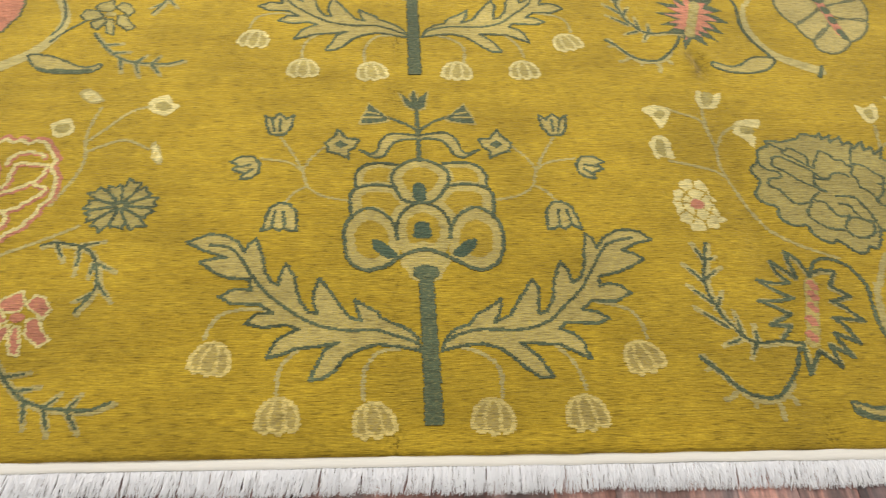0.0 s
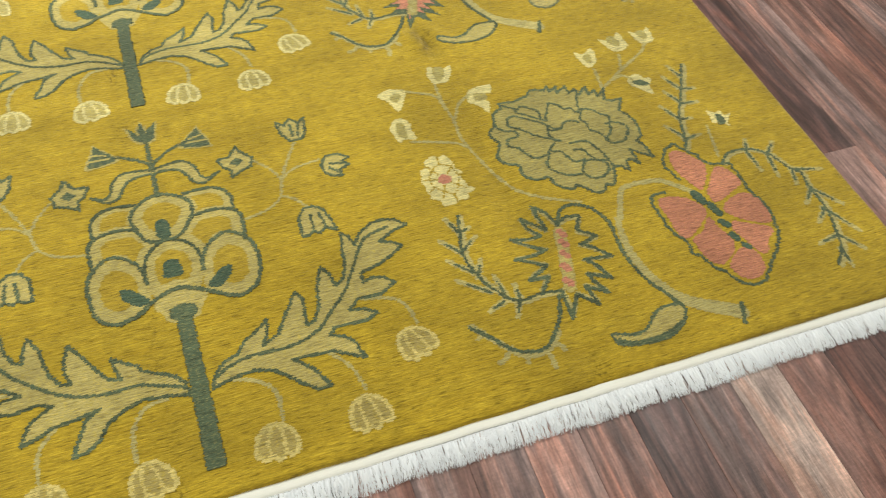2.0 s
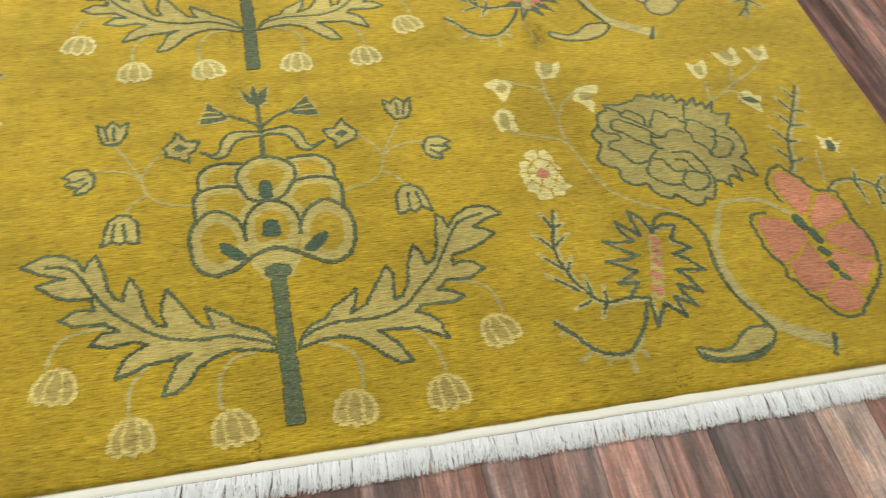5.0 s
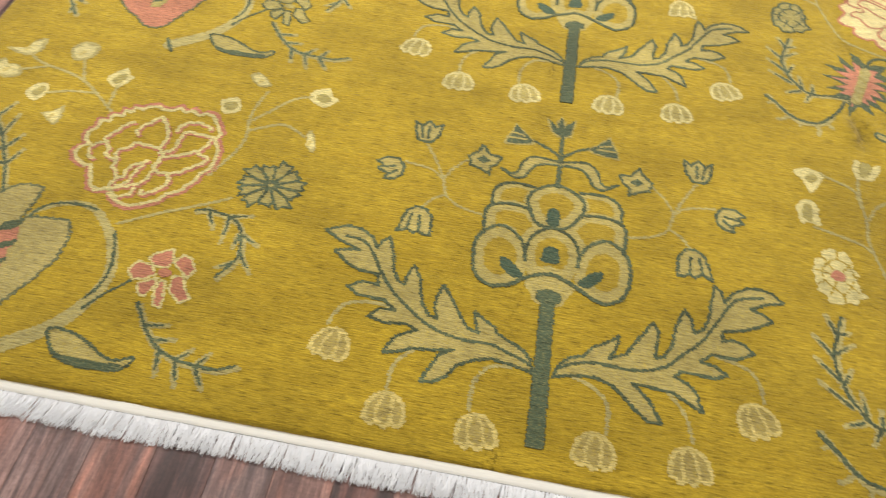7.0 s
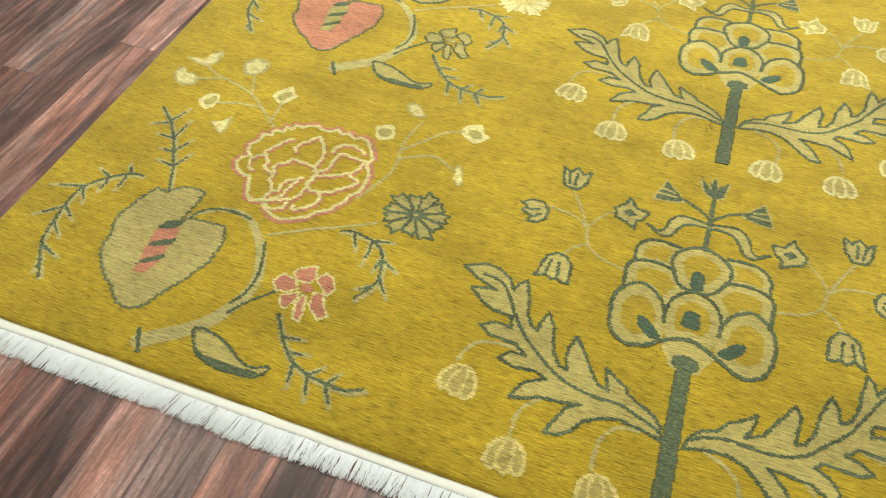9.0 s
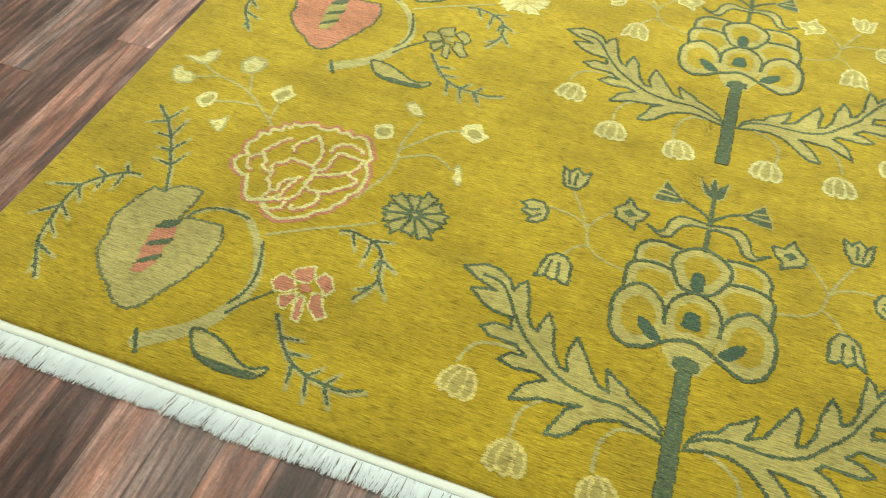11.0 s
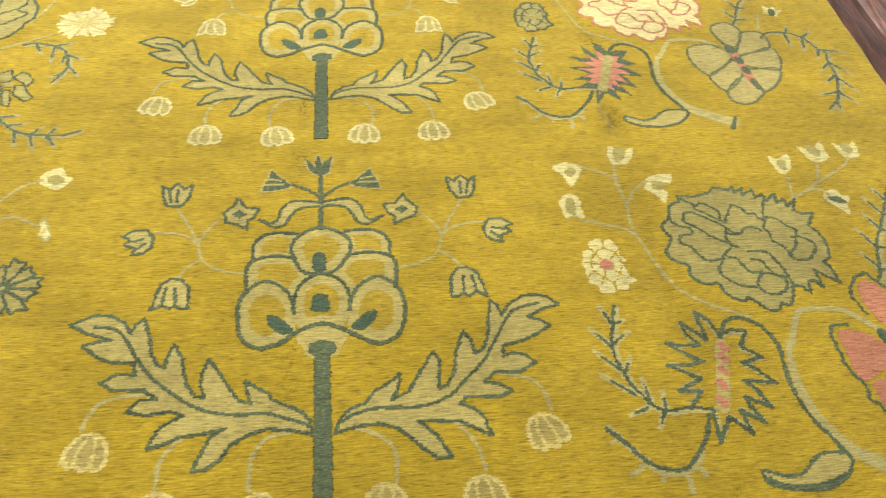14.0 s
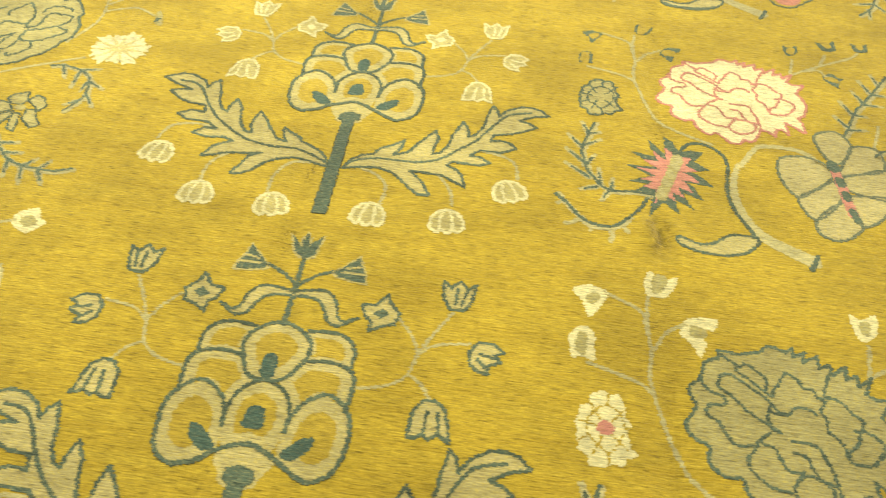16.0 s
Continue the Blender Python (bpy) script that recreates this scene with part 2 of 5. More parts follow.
def room():
    x0, x1, y0, y1 = ROOM
    for name, box in (("wall_north", (x0, y1, FLOOR_Z, x1, y1 + 0.15, CEILING_Z)), ("wall_south", (x0, y0 - 0.15, FLOOR_Z, x1, y0, CEILING_Z)),
                      ("wall_west", (x0 - 0.15, y0 - 0.15, FLOOR_Z, x0, y1 + 0.15, CEILING_Z)), ("wall_east", (x1, y0 - 0.15, FLOOR_Z, x1 + 0.15, y1 + 0.15, CEILING_Z))):
        v, f = [], []
        box_into(v, f, *box)
        tagged(mesh_object(name, v, f, WALL_PAINT), "plain off-white painted wall", "wall", kind="structure")
    v, f = [], []
    box_into(v, f, x0 - 0.15, y0 - 0.15, CEILING_Z, x1 + 0.15, y1 + 0.15, CEILING_Z + 0.1)
    tagged(mesh_object("ceiling", v, f, CEILING_PAINT), "plain white ceiling", "ceiling", kind="structure")


room()

# ---- the rug: a knotted pile on a gentle swell ----
RUG_L, RUG_R, RUG_FAR = -1.474, 1.499, 2.86
KNOT = 0.0028


def front(x):
    """The pile's front edge, bowed and slanted to fit the camera's view."""
    return -0.0535 + (0.0025 if x > 0 else 0.006) * x - 0.001 * x * x - 0.0015 * math.sin(2.1 * x + 0.6) + 0.0012 * noise.noise((x * 14.0, 0.0, 6.0))


def swell(x, y):
    """Height of the pile: slow waves, two old folds along the rug, one pucker."""
    h = 0.0024 * noise.noise((x * 2.1, y * 2.6, 0.3)) + 0.0012 * noise.noise((x * 6.0, y * 7.0, 4.1))
    h -= 0.0030 * math.exp(-((x + 0.055 - 0.01 * y) / 0.022) ** 2)
    h -= 0.0058 * math.exp(-((x - 0.715) / 0.034) ** 2) * (0.65 + 0.35 * math.sin(5.0 * y))
    h -= 0.0034 * math.exp(-((x + 0.70) / 0.045) ** 2)
    bend = 0.712 + 0.010 * math.sin(28.0 * y)
    h -= 0.0110 * math.exp(-((x - bend) / 0.014) ** 2 - ((y - 0.975) / 0.050) ** 2)
    h += 0.0080 * math.exp(-((x - bend + 0.036) / 0.024) ** 2 - ((y - 0.985) / 0.050) ** 2)
    h += 0.0050 * math.exp(-((x - bend - 0.032) / 0.022) ** 2 - ((y - 0.960) / 0.060) ** 2)
    return h


def build_field(parent):
    """Top sheet with rounded edges and sides down to the floor."""
    nx, ny = 300, 280
    verts, faces = [], []
    drop = (0.0070, 0.0030, 0.0008, 0.0)
    inset = (0.0, 0.0018, 0.0050, 0.010)

    def line(n, lo, hi):
        a = [lo + d for d in inset]
        b = [hi - d for d in reversed(inset)]
        k = n - 6
        return a + [a[-1] + (b[0] - a[-1]) * i / k for i in range(1, k)] + b

    gx, gy = line(nx, 0.0, 1.0), line(ny, 0.0, 1.0)
    wx, wy = RUG_R - RUG_L, RUG_FAR
    xs = [RUG_L + d for d in inset] + [RUG_L + 0.010 + (wx - 0.020) * i / (nx - 7) for i in range(1, nx - 7)] + [RUG_R - d for d in reversed(inset)]
    for j in range(ny):
        for i, x in enumerate(xs):
            y0 = front(x)
            y = y0 + inset[j] if j < 4 else (RUG_FAR - inset[ny - 1 - j] if j > ny - 5 else y0 + 0.010 + (RUG_FAR - y0 - 0.020) * (j - 3) / (ny - 7))
            e = min(i, len(xs) - 1 - i, j, ny - 1 - j)
            side = 0.0025 * noise.noise((0.0, y * 9.0, 2.0)) if i < 4 or i > len(xs) - 5 else 0.0
            if i < 4:
                side -= 0.028 * min(max(y - 0.3, 0.0), 1.2)
            verts.append((x + side, y, swell(x, y) - (drop[e] if e < 4 else 0.0)))
    w = len(xs)
    faces += [(j * w + i, j * w + i + 1, (j + 1) * w + i + 1, (j + 1) * w + i) for j in range(ny - 1) for i in range(w - 1)]
    ring = [i for i in range(w)] + [j * w + w - 1 for j in range(1, ny)] + [(ny - 1) * w + i for i in range(w - 2, -1, -1)] + [j * w for j in range(ny - 2, 0, -1)]
    b = len(verts)
    verts += [(verts[k][0], verts[k][1], FLOOR_Z + 0.001) for k in ring]
    m = len(ring)
    faces += [(ring[k], b + k, b + (k + 1) % m, ring[(k + 1) % m]) for k in range(m)]
    return mesh_object("pile_field", verts, faces, GOLD, parent, "golden yellow wool pile", smooth=True)


# shapes: ("fill", points) or ("line", points, width) or ("line", points, width at start, width at end)


def curve(points, closed=False, steps=8):
    """A smooth curve through the points."""
    p, n = points, len(points)
    if n < 3:
        return list(p)
    out = []
    for i in range(n if closed else n - 1):
        a, b, c, d = ((p[(i + k) % n] if closed else p[min(max(i + k, 0), n - 1)]) for k in (-1, 0, 1, 2))
        for s in range(steps):
            t = s / steps
            out.append(tuple(0.5 * (2 * b[k] + (c[k] - a[k]) * t + (2 * a[k] - 5 * b[k] + 4 * c[k] - d[k]) * t * t + (3 * b[k] - a[k] - 3 * c[k] + d[k]) * t ** 3) for k in (0, 1)))
    if not closed:
        out.append(tuple(p[-1]))
    return out


def moved(shapes, f):
    return [(s[0], [f(q) for q in s[1]], *s[2:]) for s in shapes]


def mirrored(shapes, x0=0.0):
    return moved(shapes, lambda q: (2 * x0 - q[0], q[1]))


def row_spans(shapes):
    """Spans of knots, row by row, that the shapes cover."""
    rows = {}
    for s in shapes:
        pts = s[1]
        if s[0] == "fill":
            n = len(pts)
            lo, hi = min(q[1] for q in pts), max(q[1] for q in pts)
            for r in range(math.floor(lo / KNOT), math.ceil(hi / KNOT) + 1):
                y = (r + 0.5) * KNOT
                cuts = []
                for i in range(n):
                    (ax, ay), (bx, by) = pts[i], pts[(i + 1) % n]
                    if (ay > y) != (by > y):
                        cuts.append(ax + (y - ay) / (by - ay) * (bx - ax))
                cuts.sort()
                rows.setdefault(r, []).extend((cuts[k], cuts[k + 1]) for k in range(0, len(cuts) - 1, 2))
        else:
            w0, w1 = s[2], s[-1]
            total = max(len(pts) - 1, 1)
            for i in range(len(pts) - 1):
                (ax, ay), (bx, by) = pts[i], pts[i + 1]
                steps = max(1, int(math.hypot(bx - ax, by - ay) / 0.0015))
                for k in range(steps + 1):
                    t = k / steps
                    cx, cy = ax + (bx - ax) * t, ay + (by - ay) * t
                    rad = 0.5 * (w0 + (w1 - w0) * (i + t) / total)
                    for r in range(math.floor((cy - rad) / KNOT), math.ceil((cy + rad) / KNOT)):
                        dy = abs((r + 0.5) * KNOT - cy)
                        if dy < rad:
                            half = math.sqrt(rad * rad - dy * dy)
                            rows.setdefault(r, []).append((cx - half, cx + half))
    done = {}
    for r, spans in rows.items():
        spans.sort()
        merged = []
        for a, b in spans:
            if merged and a <= merged[-1][1] + 0.0008:
                merged[-1][1] = max(merged[-1][1], b)
            else:
                merged.append([a, b])
        done[r] = merged
    return done


RAG = random.Random(7)


def knotted(name, shapes, mat, parent, level, label=""):
    """One colour of a motif: rows of knots with ragged ends, joined to one raised sheet."""
    rows = {}
    for r, spans in row_spans(shapes).items():
        for a, b in spans:
            a += RAG.uniform(-0.0025, 0.0025)
            b += RAG.uniform(-0.0025, 0.0025)
            if b - a >= 0.0018:
                rows.setdefault(r, []).append((a, b))
    verts, faces, shared = [], [], {}
    rise, step = 0.0006 + 0.0003 * level, 0.006

    def corner(x, line, grid):
        key = (grid, line)
        if grid is not None and key in shared:
            return shared[key]
        verts.append((x, line * KNOT, swell(x, line * KNOT) + rise))
        if grid is not None:
            shared[key] = len(verts) - 1
        return len(verts) - 1

    def skirt(p, q):
        k = len(verts)
        verts.extend((verts[n][0], verts[n][1], verts[n][2] - rise - 0.0006) for n in (p, q))
        faces.append((q, p, k, k + 1))

    def covered(r, x):
        return any(a <= x <= b for a, b in rows.get(r, ()))

    for r in sorted(rows):
        for a, b in rows[r]:
            marks = [(a, None)] + [(g * step, g) for g in range(math.ceil((a + 0.0006) / step), math.floor((b - 0.0006) / step) + 1)] + [(b, None)]
            low = [corner(x, r, g) for x, g in marks]
            high = [corner(x, r + 1, g) for x, g in marks]
            for i in range(len(marks) - 1):
                faces.append((low[i], low[i + 1], high[i + 1], high[i]))
                mid = 0.5 * (marks[i][0] + marks[i + 1][0])
                if not covered(r - 1, mid):
                    skirt(low[i], low[i + 1])
                if not covered(r + 1, mid):
                    skirt(high[i + 1], high[i])
            skirt(high[0], low[0])
            skirt(low[-1], high[-1])
    return mesh_object(name, verts, faces, mat, parent, label)


SINGLY = ("rib", "marking", "fold", "gold_centre", "eye", "spot", "band", "vine", "outline", "divider")


def motif(name, layers, place, parent, label="", base=0):
    """layers: (part name, material, shapes). The first is the part, the rest its pieces."""
    top = None
    for level, (part_name, mat, shapes) in enumerate(layers):
        for k, group in enumerate([[sh] for sh in shapes] if part_name in SINGLY else [shapes]):
            below = parent if top is None or part_name == "vine" else top
            ob = knotted(part_name if below is top else name, moved(group, place), mat, below, level + base + 0.06 * k, label if top is None else "")
            top = top or ob
    return top


def turned(cx, cy, angle, sx, sy=None):
    """Places a motif drawn about the origin, opening towards +y, at (cx, cy)."""
    c, s = math.cos(radians(angle)), math.sin(radians(angle))
    sy = sy or sx
    return lambda q: (cx + sx * q[0] * c - sy * q[1] * s, cy + sx * q[0] * s + sy * q[1] * c)


def outline(points, width):
    return ("line", list(points) + [points[0]], width)


# -- small motifs, one unit across --
BELL = [(-0.50, -0.28), (-0.46, 0.14), (-0.26, 0.42), (0.02, 0.50), (0.28, 0.40), (0.48, 0.12), (0.52, -0.26), (0.36, -0.40), (0.22, -0.34), (0.06, -0.48), (-0.12, -0.36), (-0.28, -0.46), (-0.40, -0.34)]


def cup_flower(parent, f, ring, marks, line, fill):
    """A small dark flower, edged and striped with a paler yarn."""
    return motif("tulip", [("tulip", line, [("fill", drawn_in(ring, 1.28))]), ("body", fill, [("fill", drawn_in(ring, 1.08))]), ("marking", line, [("line", p, 0.0048) for p in marks])], f, parent)


def bell(parent, f, fill=None, line=None):
    ring = curve(BELL, True, 4)
    ribs = [("line", curve([(-0.12, 0.42), (-0.20, 0.0), (-0.17, -0.38)]), 0.0064), ("line", curve([(0.10, 0.42), (0.19, 0.0), (0.20, -0.36)]), 0.0064)]
    return motif("bell_flower", [("bell_flower", fill or TAN, [("fill", ring)]), ("outline", line or CREAM, [outline(ring, 0.0080)]), ("rib", line or CREAM, ribs)], f, parent)


def barbed_twig(parent, f, points, barbs, halo=MIST, line=TEAL, width=0.0068):
    """A fern twig with its barbs given one by one, each set off by a pale shade."""
    stem = curve(points, False, 6)
    dark, pale = [("line", stem, width, width * 0.9)], [("line", [(x + 0.005, y - 0.004) for x, y in stem], width * 2.0)]
    for (ax, ay), (bx, by) in barbs:
        dark.append(("line", [(ax, ay), (ax + 0.9 * (bx - ax), ay + 0.9 * (by - ay))], width * 1.15, width * 0.75))
        pale.append(("line", [(ax, ay), (ax + 1.25 * (bx - ax), ay + 1.25 * (by - ay))], width * 2.4, width * 1.5))
    return motif("fern_twig", [("fern_twig", halo, pale), ("stem", line, dark)], f, parent)


def drawn_bud(parent, f, ring, heart, petal, core):
    layers = [("bud", petal, [("fill", curve(ring, True, 3))])]
    if heart:
        layers.append(("heart", core, [("fill", curve(heart, True, 3))]))
    return motif("bud", layers, f, parent)


def vine(parent, paths, mat=MIST, width=0.0075):
    return motif("vine", [("vine", mat, [("line", curve(p, False, 8), width) for p in paths])], lambda q: q, parent)


# -- the tree, drawn with its trunk on x = 0 and its foot on y = 0 --
LEAF_WEST_A = [(-0.017, 0.155), (-0.024, 0.180), (-0.037, 0.199), (-0.059, 0.212), (-0.090, 0.227), (-0.098, 0.241), (-0.120, 0.254), (-0.141, 0.270), (-0.136, 0.241), (-0.126, 0.220), (-0.149, 0.228), (-0.170, 0.258), (-0.188, 0.290), (-0.210, 0.321), (-0.219, 0.295), (-0.220, 0.264), (-0.211, 0.239), (-0.228, 0.242), (-0.244, 0.265), (-0.253, 0.291), (-0.258, 0.325), (-0.277, 0.358), (-0.288, 0.329), (-0.289, 0.305), (-0.304, 0.315), (-0.318, 0.340), (-0.324, 0.374), (-0.341, 0.424), (-0.355, 0.407), (-0.361, 0.389), (-0.375, 0.414), (-0.407, 0.433), (-0.436, 0.436), (-0.477, 0.415), (-0.441, 0.393)]
LEAF_WEST_B = [(-0.395, 0.375), (-0.420, 0.373), (-0.446, 0.364), (-0.414, 0.337), (-0.386, 0.325), (-0.346, 0.321), (-0.340, 0.295), (-0.373, 0.298), (-0.400, 0.280), (-0.374, 0.263), (-0.322, 0.261), (-0.295, 0.240), (-0.324, 0.240), (-0.346, 0.218), (-0.310, 0.208), (-0.269, 0.214), (-0.246, 0.203), (-0.267, 0.193), (-0.286, 0.178), (-0.301, 0.142), (-0.273, 0.150), (-0.247, 0.162), (-0.211, 0.165), (-0.170, 0.173), (-0.195, 0.159), (-0.204, 0.135), (-0.221, 0.094), (-0.196, 0.098), (-0.176, 0.114), (-0.158, 0.140), (-0.132, 0.158), (-0.096, 0.169), (-0.058, 0.164), (-0.016, 0.152)]
LEAF_EAST_A = [(0.022, 0.155), (0.036, 0.185), (0.053, 0.200), (0.080, 0.210), (0.094, 0.232), (0.121, 0.248), (0.144, 0.267), (0.139, 0.235), (0.125, 0.212), (0.158, 0.228), (0.177, 0.261), (0.198, 0.294), (0.212, 0.314), (0.221, 0.286), (0.215, 0.253), (0.214, 0.231), (0.231, 0.237), (0.247, 0.266), (0.253, 0.306), (0.273, 0.357), (0.286, 0.334), (0.290, 0.303), (0.309, 0.317), (0.322, 0.348), (0.328, 0.392), (0.337, 0.431), (0.350, 0.414), (0.355, 0.391), (0.372, 0.417), (0.405, 0.438), (0.430, 0.440), (0.453, 0.433), (0.474, 0.412), (0.442, 0.405), (0.405, 0.384)]
LEAF_EAST_B = [(0.431, 0.376), (0.447, 0.363), (0.419, 0.344), (0.388, 0.330), (0.347, 0.319), (0.344, 0.296), (0.365, 0.302), (0.388, 0.295), (0.404, 0.278), (0.370, 0.258), (0.322, 0.260), (0.299, 0.239), (0.326, 0.235), (0.349, 0.218), (0.323, 0.207), (0.262, 0.211), (0.250, 0.196), (0.275, 0.185), (0.290, 0.166), (0.298, 0.130), (0.270, 0.146), (0.245, 0.161), (0.197, 0.165), (0.170, 0.165), (0.185, 0.153), (0.204, 0.131), (0.224, 0.091), (0.200, 0.091), (0.176, 0.111), (0.151, 0.138), (0.132, 0.154), (0.100, 0.165), (0.062, 0.162), (0.021, 0.152)]
LEAF_RIBS = [[(-0.019, 0.165), (-0.038, 0.177), (-0.076, 0.193), (-0.107, 0.201), (-0.150, 0.199), (-0.193, 0.207), (-0.227, 0.220), (-0.260, 0.243), (-0.303, 0.279), (-0.335, 0.319), (-0.364, 0.368), (-0.391, 0.400), (-0.432, 0.407)],
             [(0.033, 0.173), (0.052, 0.185), (0.091, 0.196), (0.129, 0.196), (0.166, 0.195), (0.201, 0.201), (0.235, 0.217), (0.267, 0.249), (0.306, 0.289), (0.336, 0.338), (0.363, 0.384), (0.387, 0.406), (0.432, 0.418)]]
BELLS = [(-0.401, 0.141), (-0.273, 0.024), (-0.106, 0.012), (0.398, 0.130), (0.272, 0.017), (0.104, 0.014)]
BELL_VINES_W = [[(-0.309, 0.247), (-0.353, 0.250), (-0.399, 0.232), (-0.417, 0.186)],
                [(-0.242, 0.162), (-0.274, 0.122), (-0.278, 0.068)],
                [(-0.058, 0.159), (-0.096, 0.151), (-0.122, 0.110), (-0.124, 0.054)]]
BELL_VINES_E = [[(0.327, 0.259), (0.385, 0.242), (0.408, 0.215), (0.414, 0.173)],
                [(0.230, 0.168), (0.265, 0.122), (0.279, 0.067)],
                [(0.062, 0.157), (0.098, 0.142), (0.126, 0.109), (0.124, 0.052)]]
LOBES = [[(0.054, 0.436), (0.065, 0.468), (0.085, 0.491), (0.113, 0.504), (0.139, 0.491), (0.158, 0.466), (0.164, 0.431), (0.158, 0.379), (0.142, 0.352), (0.112, 0.337), (0.086, 0.348), (0.061, 0.366), (0.051, 0.376)],
         [(0.054, 0.566), (0.096, 0.571), (0.128, 0.566), (0.147, 0.553), (0.153, 0.527), (0.148, 0.476), (0.121, 0.502), (0.085, 0.491), (0.061, 0.457), (0.049, 0.476), (0.031, 0.507), (0.022, 0.522), (0.048, 0.553)],
         [(0.050, 0.634), (0.099, 0.637), (0.127, 0.625), (0.142, 0.601), (0.142, 0.566), (0.096, 0.571), (0.054, 0.566), (0.060, 0.579), (0.057, 0.612)]]
MID_LOBES = [[(-0.055, 0.423), (-0.056, 0.452), (-0.049, 0.481), (-0.030, 0.506), (-0.003, 0.518), (0.025, 0.508), (0.046, 0.486), (0.056, 0.452), (0.054, 0.422), (0.036, 0.380), (-0.004, 0.392), (-0.042, 0.381)],
             [(-0.032, 0.522), (-0.055, 0.558), (-0.064, 0.590), (-0.057, 0.617), (-0.032, 0.639), (-0.002, 0.647), (0.029, 0.637), (0.057, 0.612), (0.060, 0.579), (0.048, 0.553), (0.022, 0.522)]]
WAVE = [[(-0.114, 0.341), (-0.082, 0.350), (-0.049, 0.376), (-0.004, 0.392), (0.028, 0.383), (0.061, 0.364), (0.086, 0.348), (0.112, 0.337)]]
EYES = [[(-0.020, 0.558), (-0.016, 0.571), (-0.007, 0.576), (0.004, 0.571), (0.010, 0.553), (0.006, 0.526), (-0.016, 0.525)],
        [(-0.021, 0.423), (-0.020, 0.452), (-0.012, 0.465), (0.007, 0.464), (0.014, 0.447), (0.014, 0.423)]]
COMMA = [[(0.055, 0.381), (0.081, 0.410), (0.105, 0.418), (0.105, 0.398), (0.088, 0.378), (0.073, 0.371)]]
CROWN_CUP = [(-0.035, 0.869), (-0.024, 0.859), (-0.016, 0.843), (-0.007, 0.878), (0.004, 0.850), (0.023, 0.873), (0.019, 0.844), (0.015, 0.821), (0.002, 0.815), (-0.011, 0.818), (-0.024, 0.830)]
SIDE_CUP = [(0.070, 0.784), (0.088, 0.802), (0.111, 0.827), (0.117, 0.806), (0.124, 0.790), (0.129, 0.766), (0.100, 0.769), (0.075, 0.775)]
SIDE_CUP_MARKS = [[(0.090, 0.797), (0.119, 0.804)],
                  [(0.084, 0.785), (0.124, 0.786)]]
CROWN_STEMS = [[(-0.001, 0.811), (-0.001, 0.726), (-0.002, 0.645)],
               [(-0.001, 0.737), (0.027, 0.764), (0.053, 0.780), (0.072, 0.787)]]
TULIP_VINES = [[(0.161, 0.526), (0.210, 0.539), (0.243, 0.567), (0.258, 0.615), (0.279, 0.663), (0.310, 0.718)],
               [(0.258, 0.615), (0.290, 0.640), (0.350, 0.651)],
               [(0.256, 0.618), (0.241, 0.651), (0.212, 0.688)],
               [(0.245, 0.567), (0.268, 0.553), (0.289, 0.524)]]
TULIPS = [[(0.284, 0.794), (0.289, 0.752), (0.304, 0.726), (0.334, 0.728), (0.343, 0.752), (0.350, 0.792), (0.333, 0.779), (0.318, 0.799), (0.301, 0.779)],
          [(0.350, 0.635), (0.366, 0.658), (0.393, 0.657), (0.414, 0.641), (0.398, 0.633), (0.408, 0.618), (0.385, 0.607), (0.387, 0.589), (0.367, 0.593), (0.352, 0.607)],
          [(0.135, 0.712), (0.163, 0.715), (0.183, 0.745), (0.188, 0.725), (0.210, 0.701), (0.203, 0.674), (0.179, 0.666), (0.157, 0.651), (0.159, 0.675), (0.145, 0.686)],
          [(0.260, 0.444), (0.265, 0.496), (0.280, 0.518), (0.301, 0.521), (0.319, 0.505), (0.327, 0.475), (0.332, 0.443), (0.312, 0.454), (0.297, 0.444), (0.286, 0.452), (0.276, 0.444)]]
TULIP_MARKS = [[(0.314, 0.779), (0.314, 0.740)],
               [(0.333, 0.774), (0.325, 0.739)],
               [(0.398, 0.625), (0.369, 0.632)],
               [(0.381, 0.604), (0.366, 0.619)],
               [(0.291, 0.497), (0.286, 0.452)],
               [(0.308, 0.497), (0.312, 0.454)]]
STAR_EYE = [(0.160, 0.695), (0.178, 0.709), (0.190, 0.697), (0.176, 0.682)]
RIBBON = [[(-0.000, 0.723), (0.018, 0.728), (0.061, 0.733), (0.085, 0.709), (0.093, 0.679), (0.108, 0.666), (0.133, 0.678)],
          [(-0.001, 0.709), (0.017, 0.714), (0.051, 0.708), (0.068, 0.685), (0.079, 0.662), (0.100, 0.654), (0.133, 0.678)]]


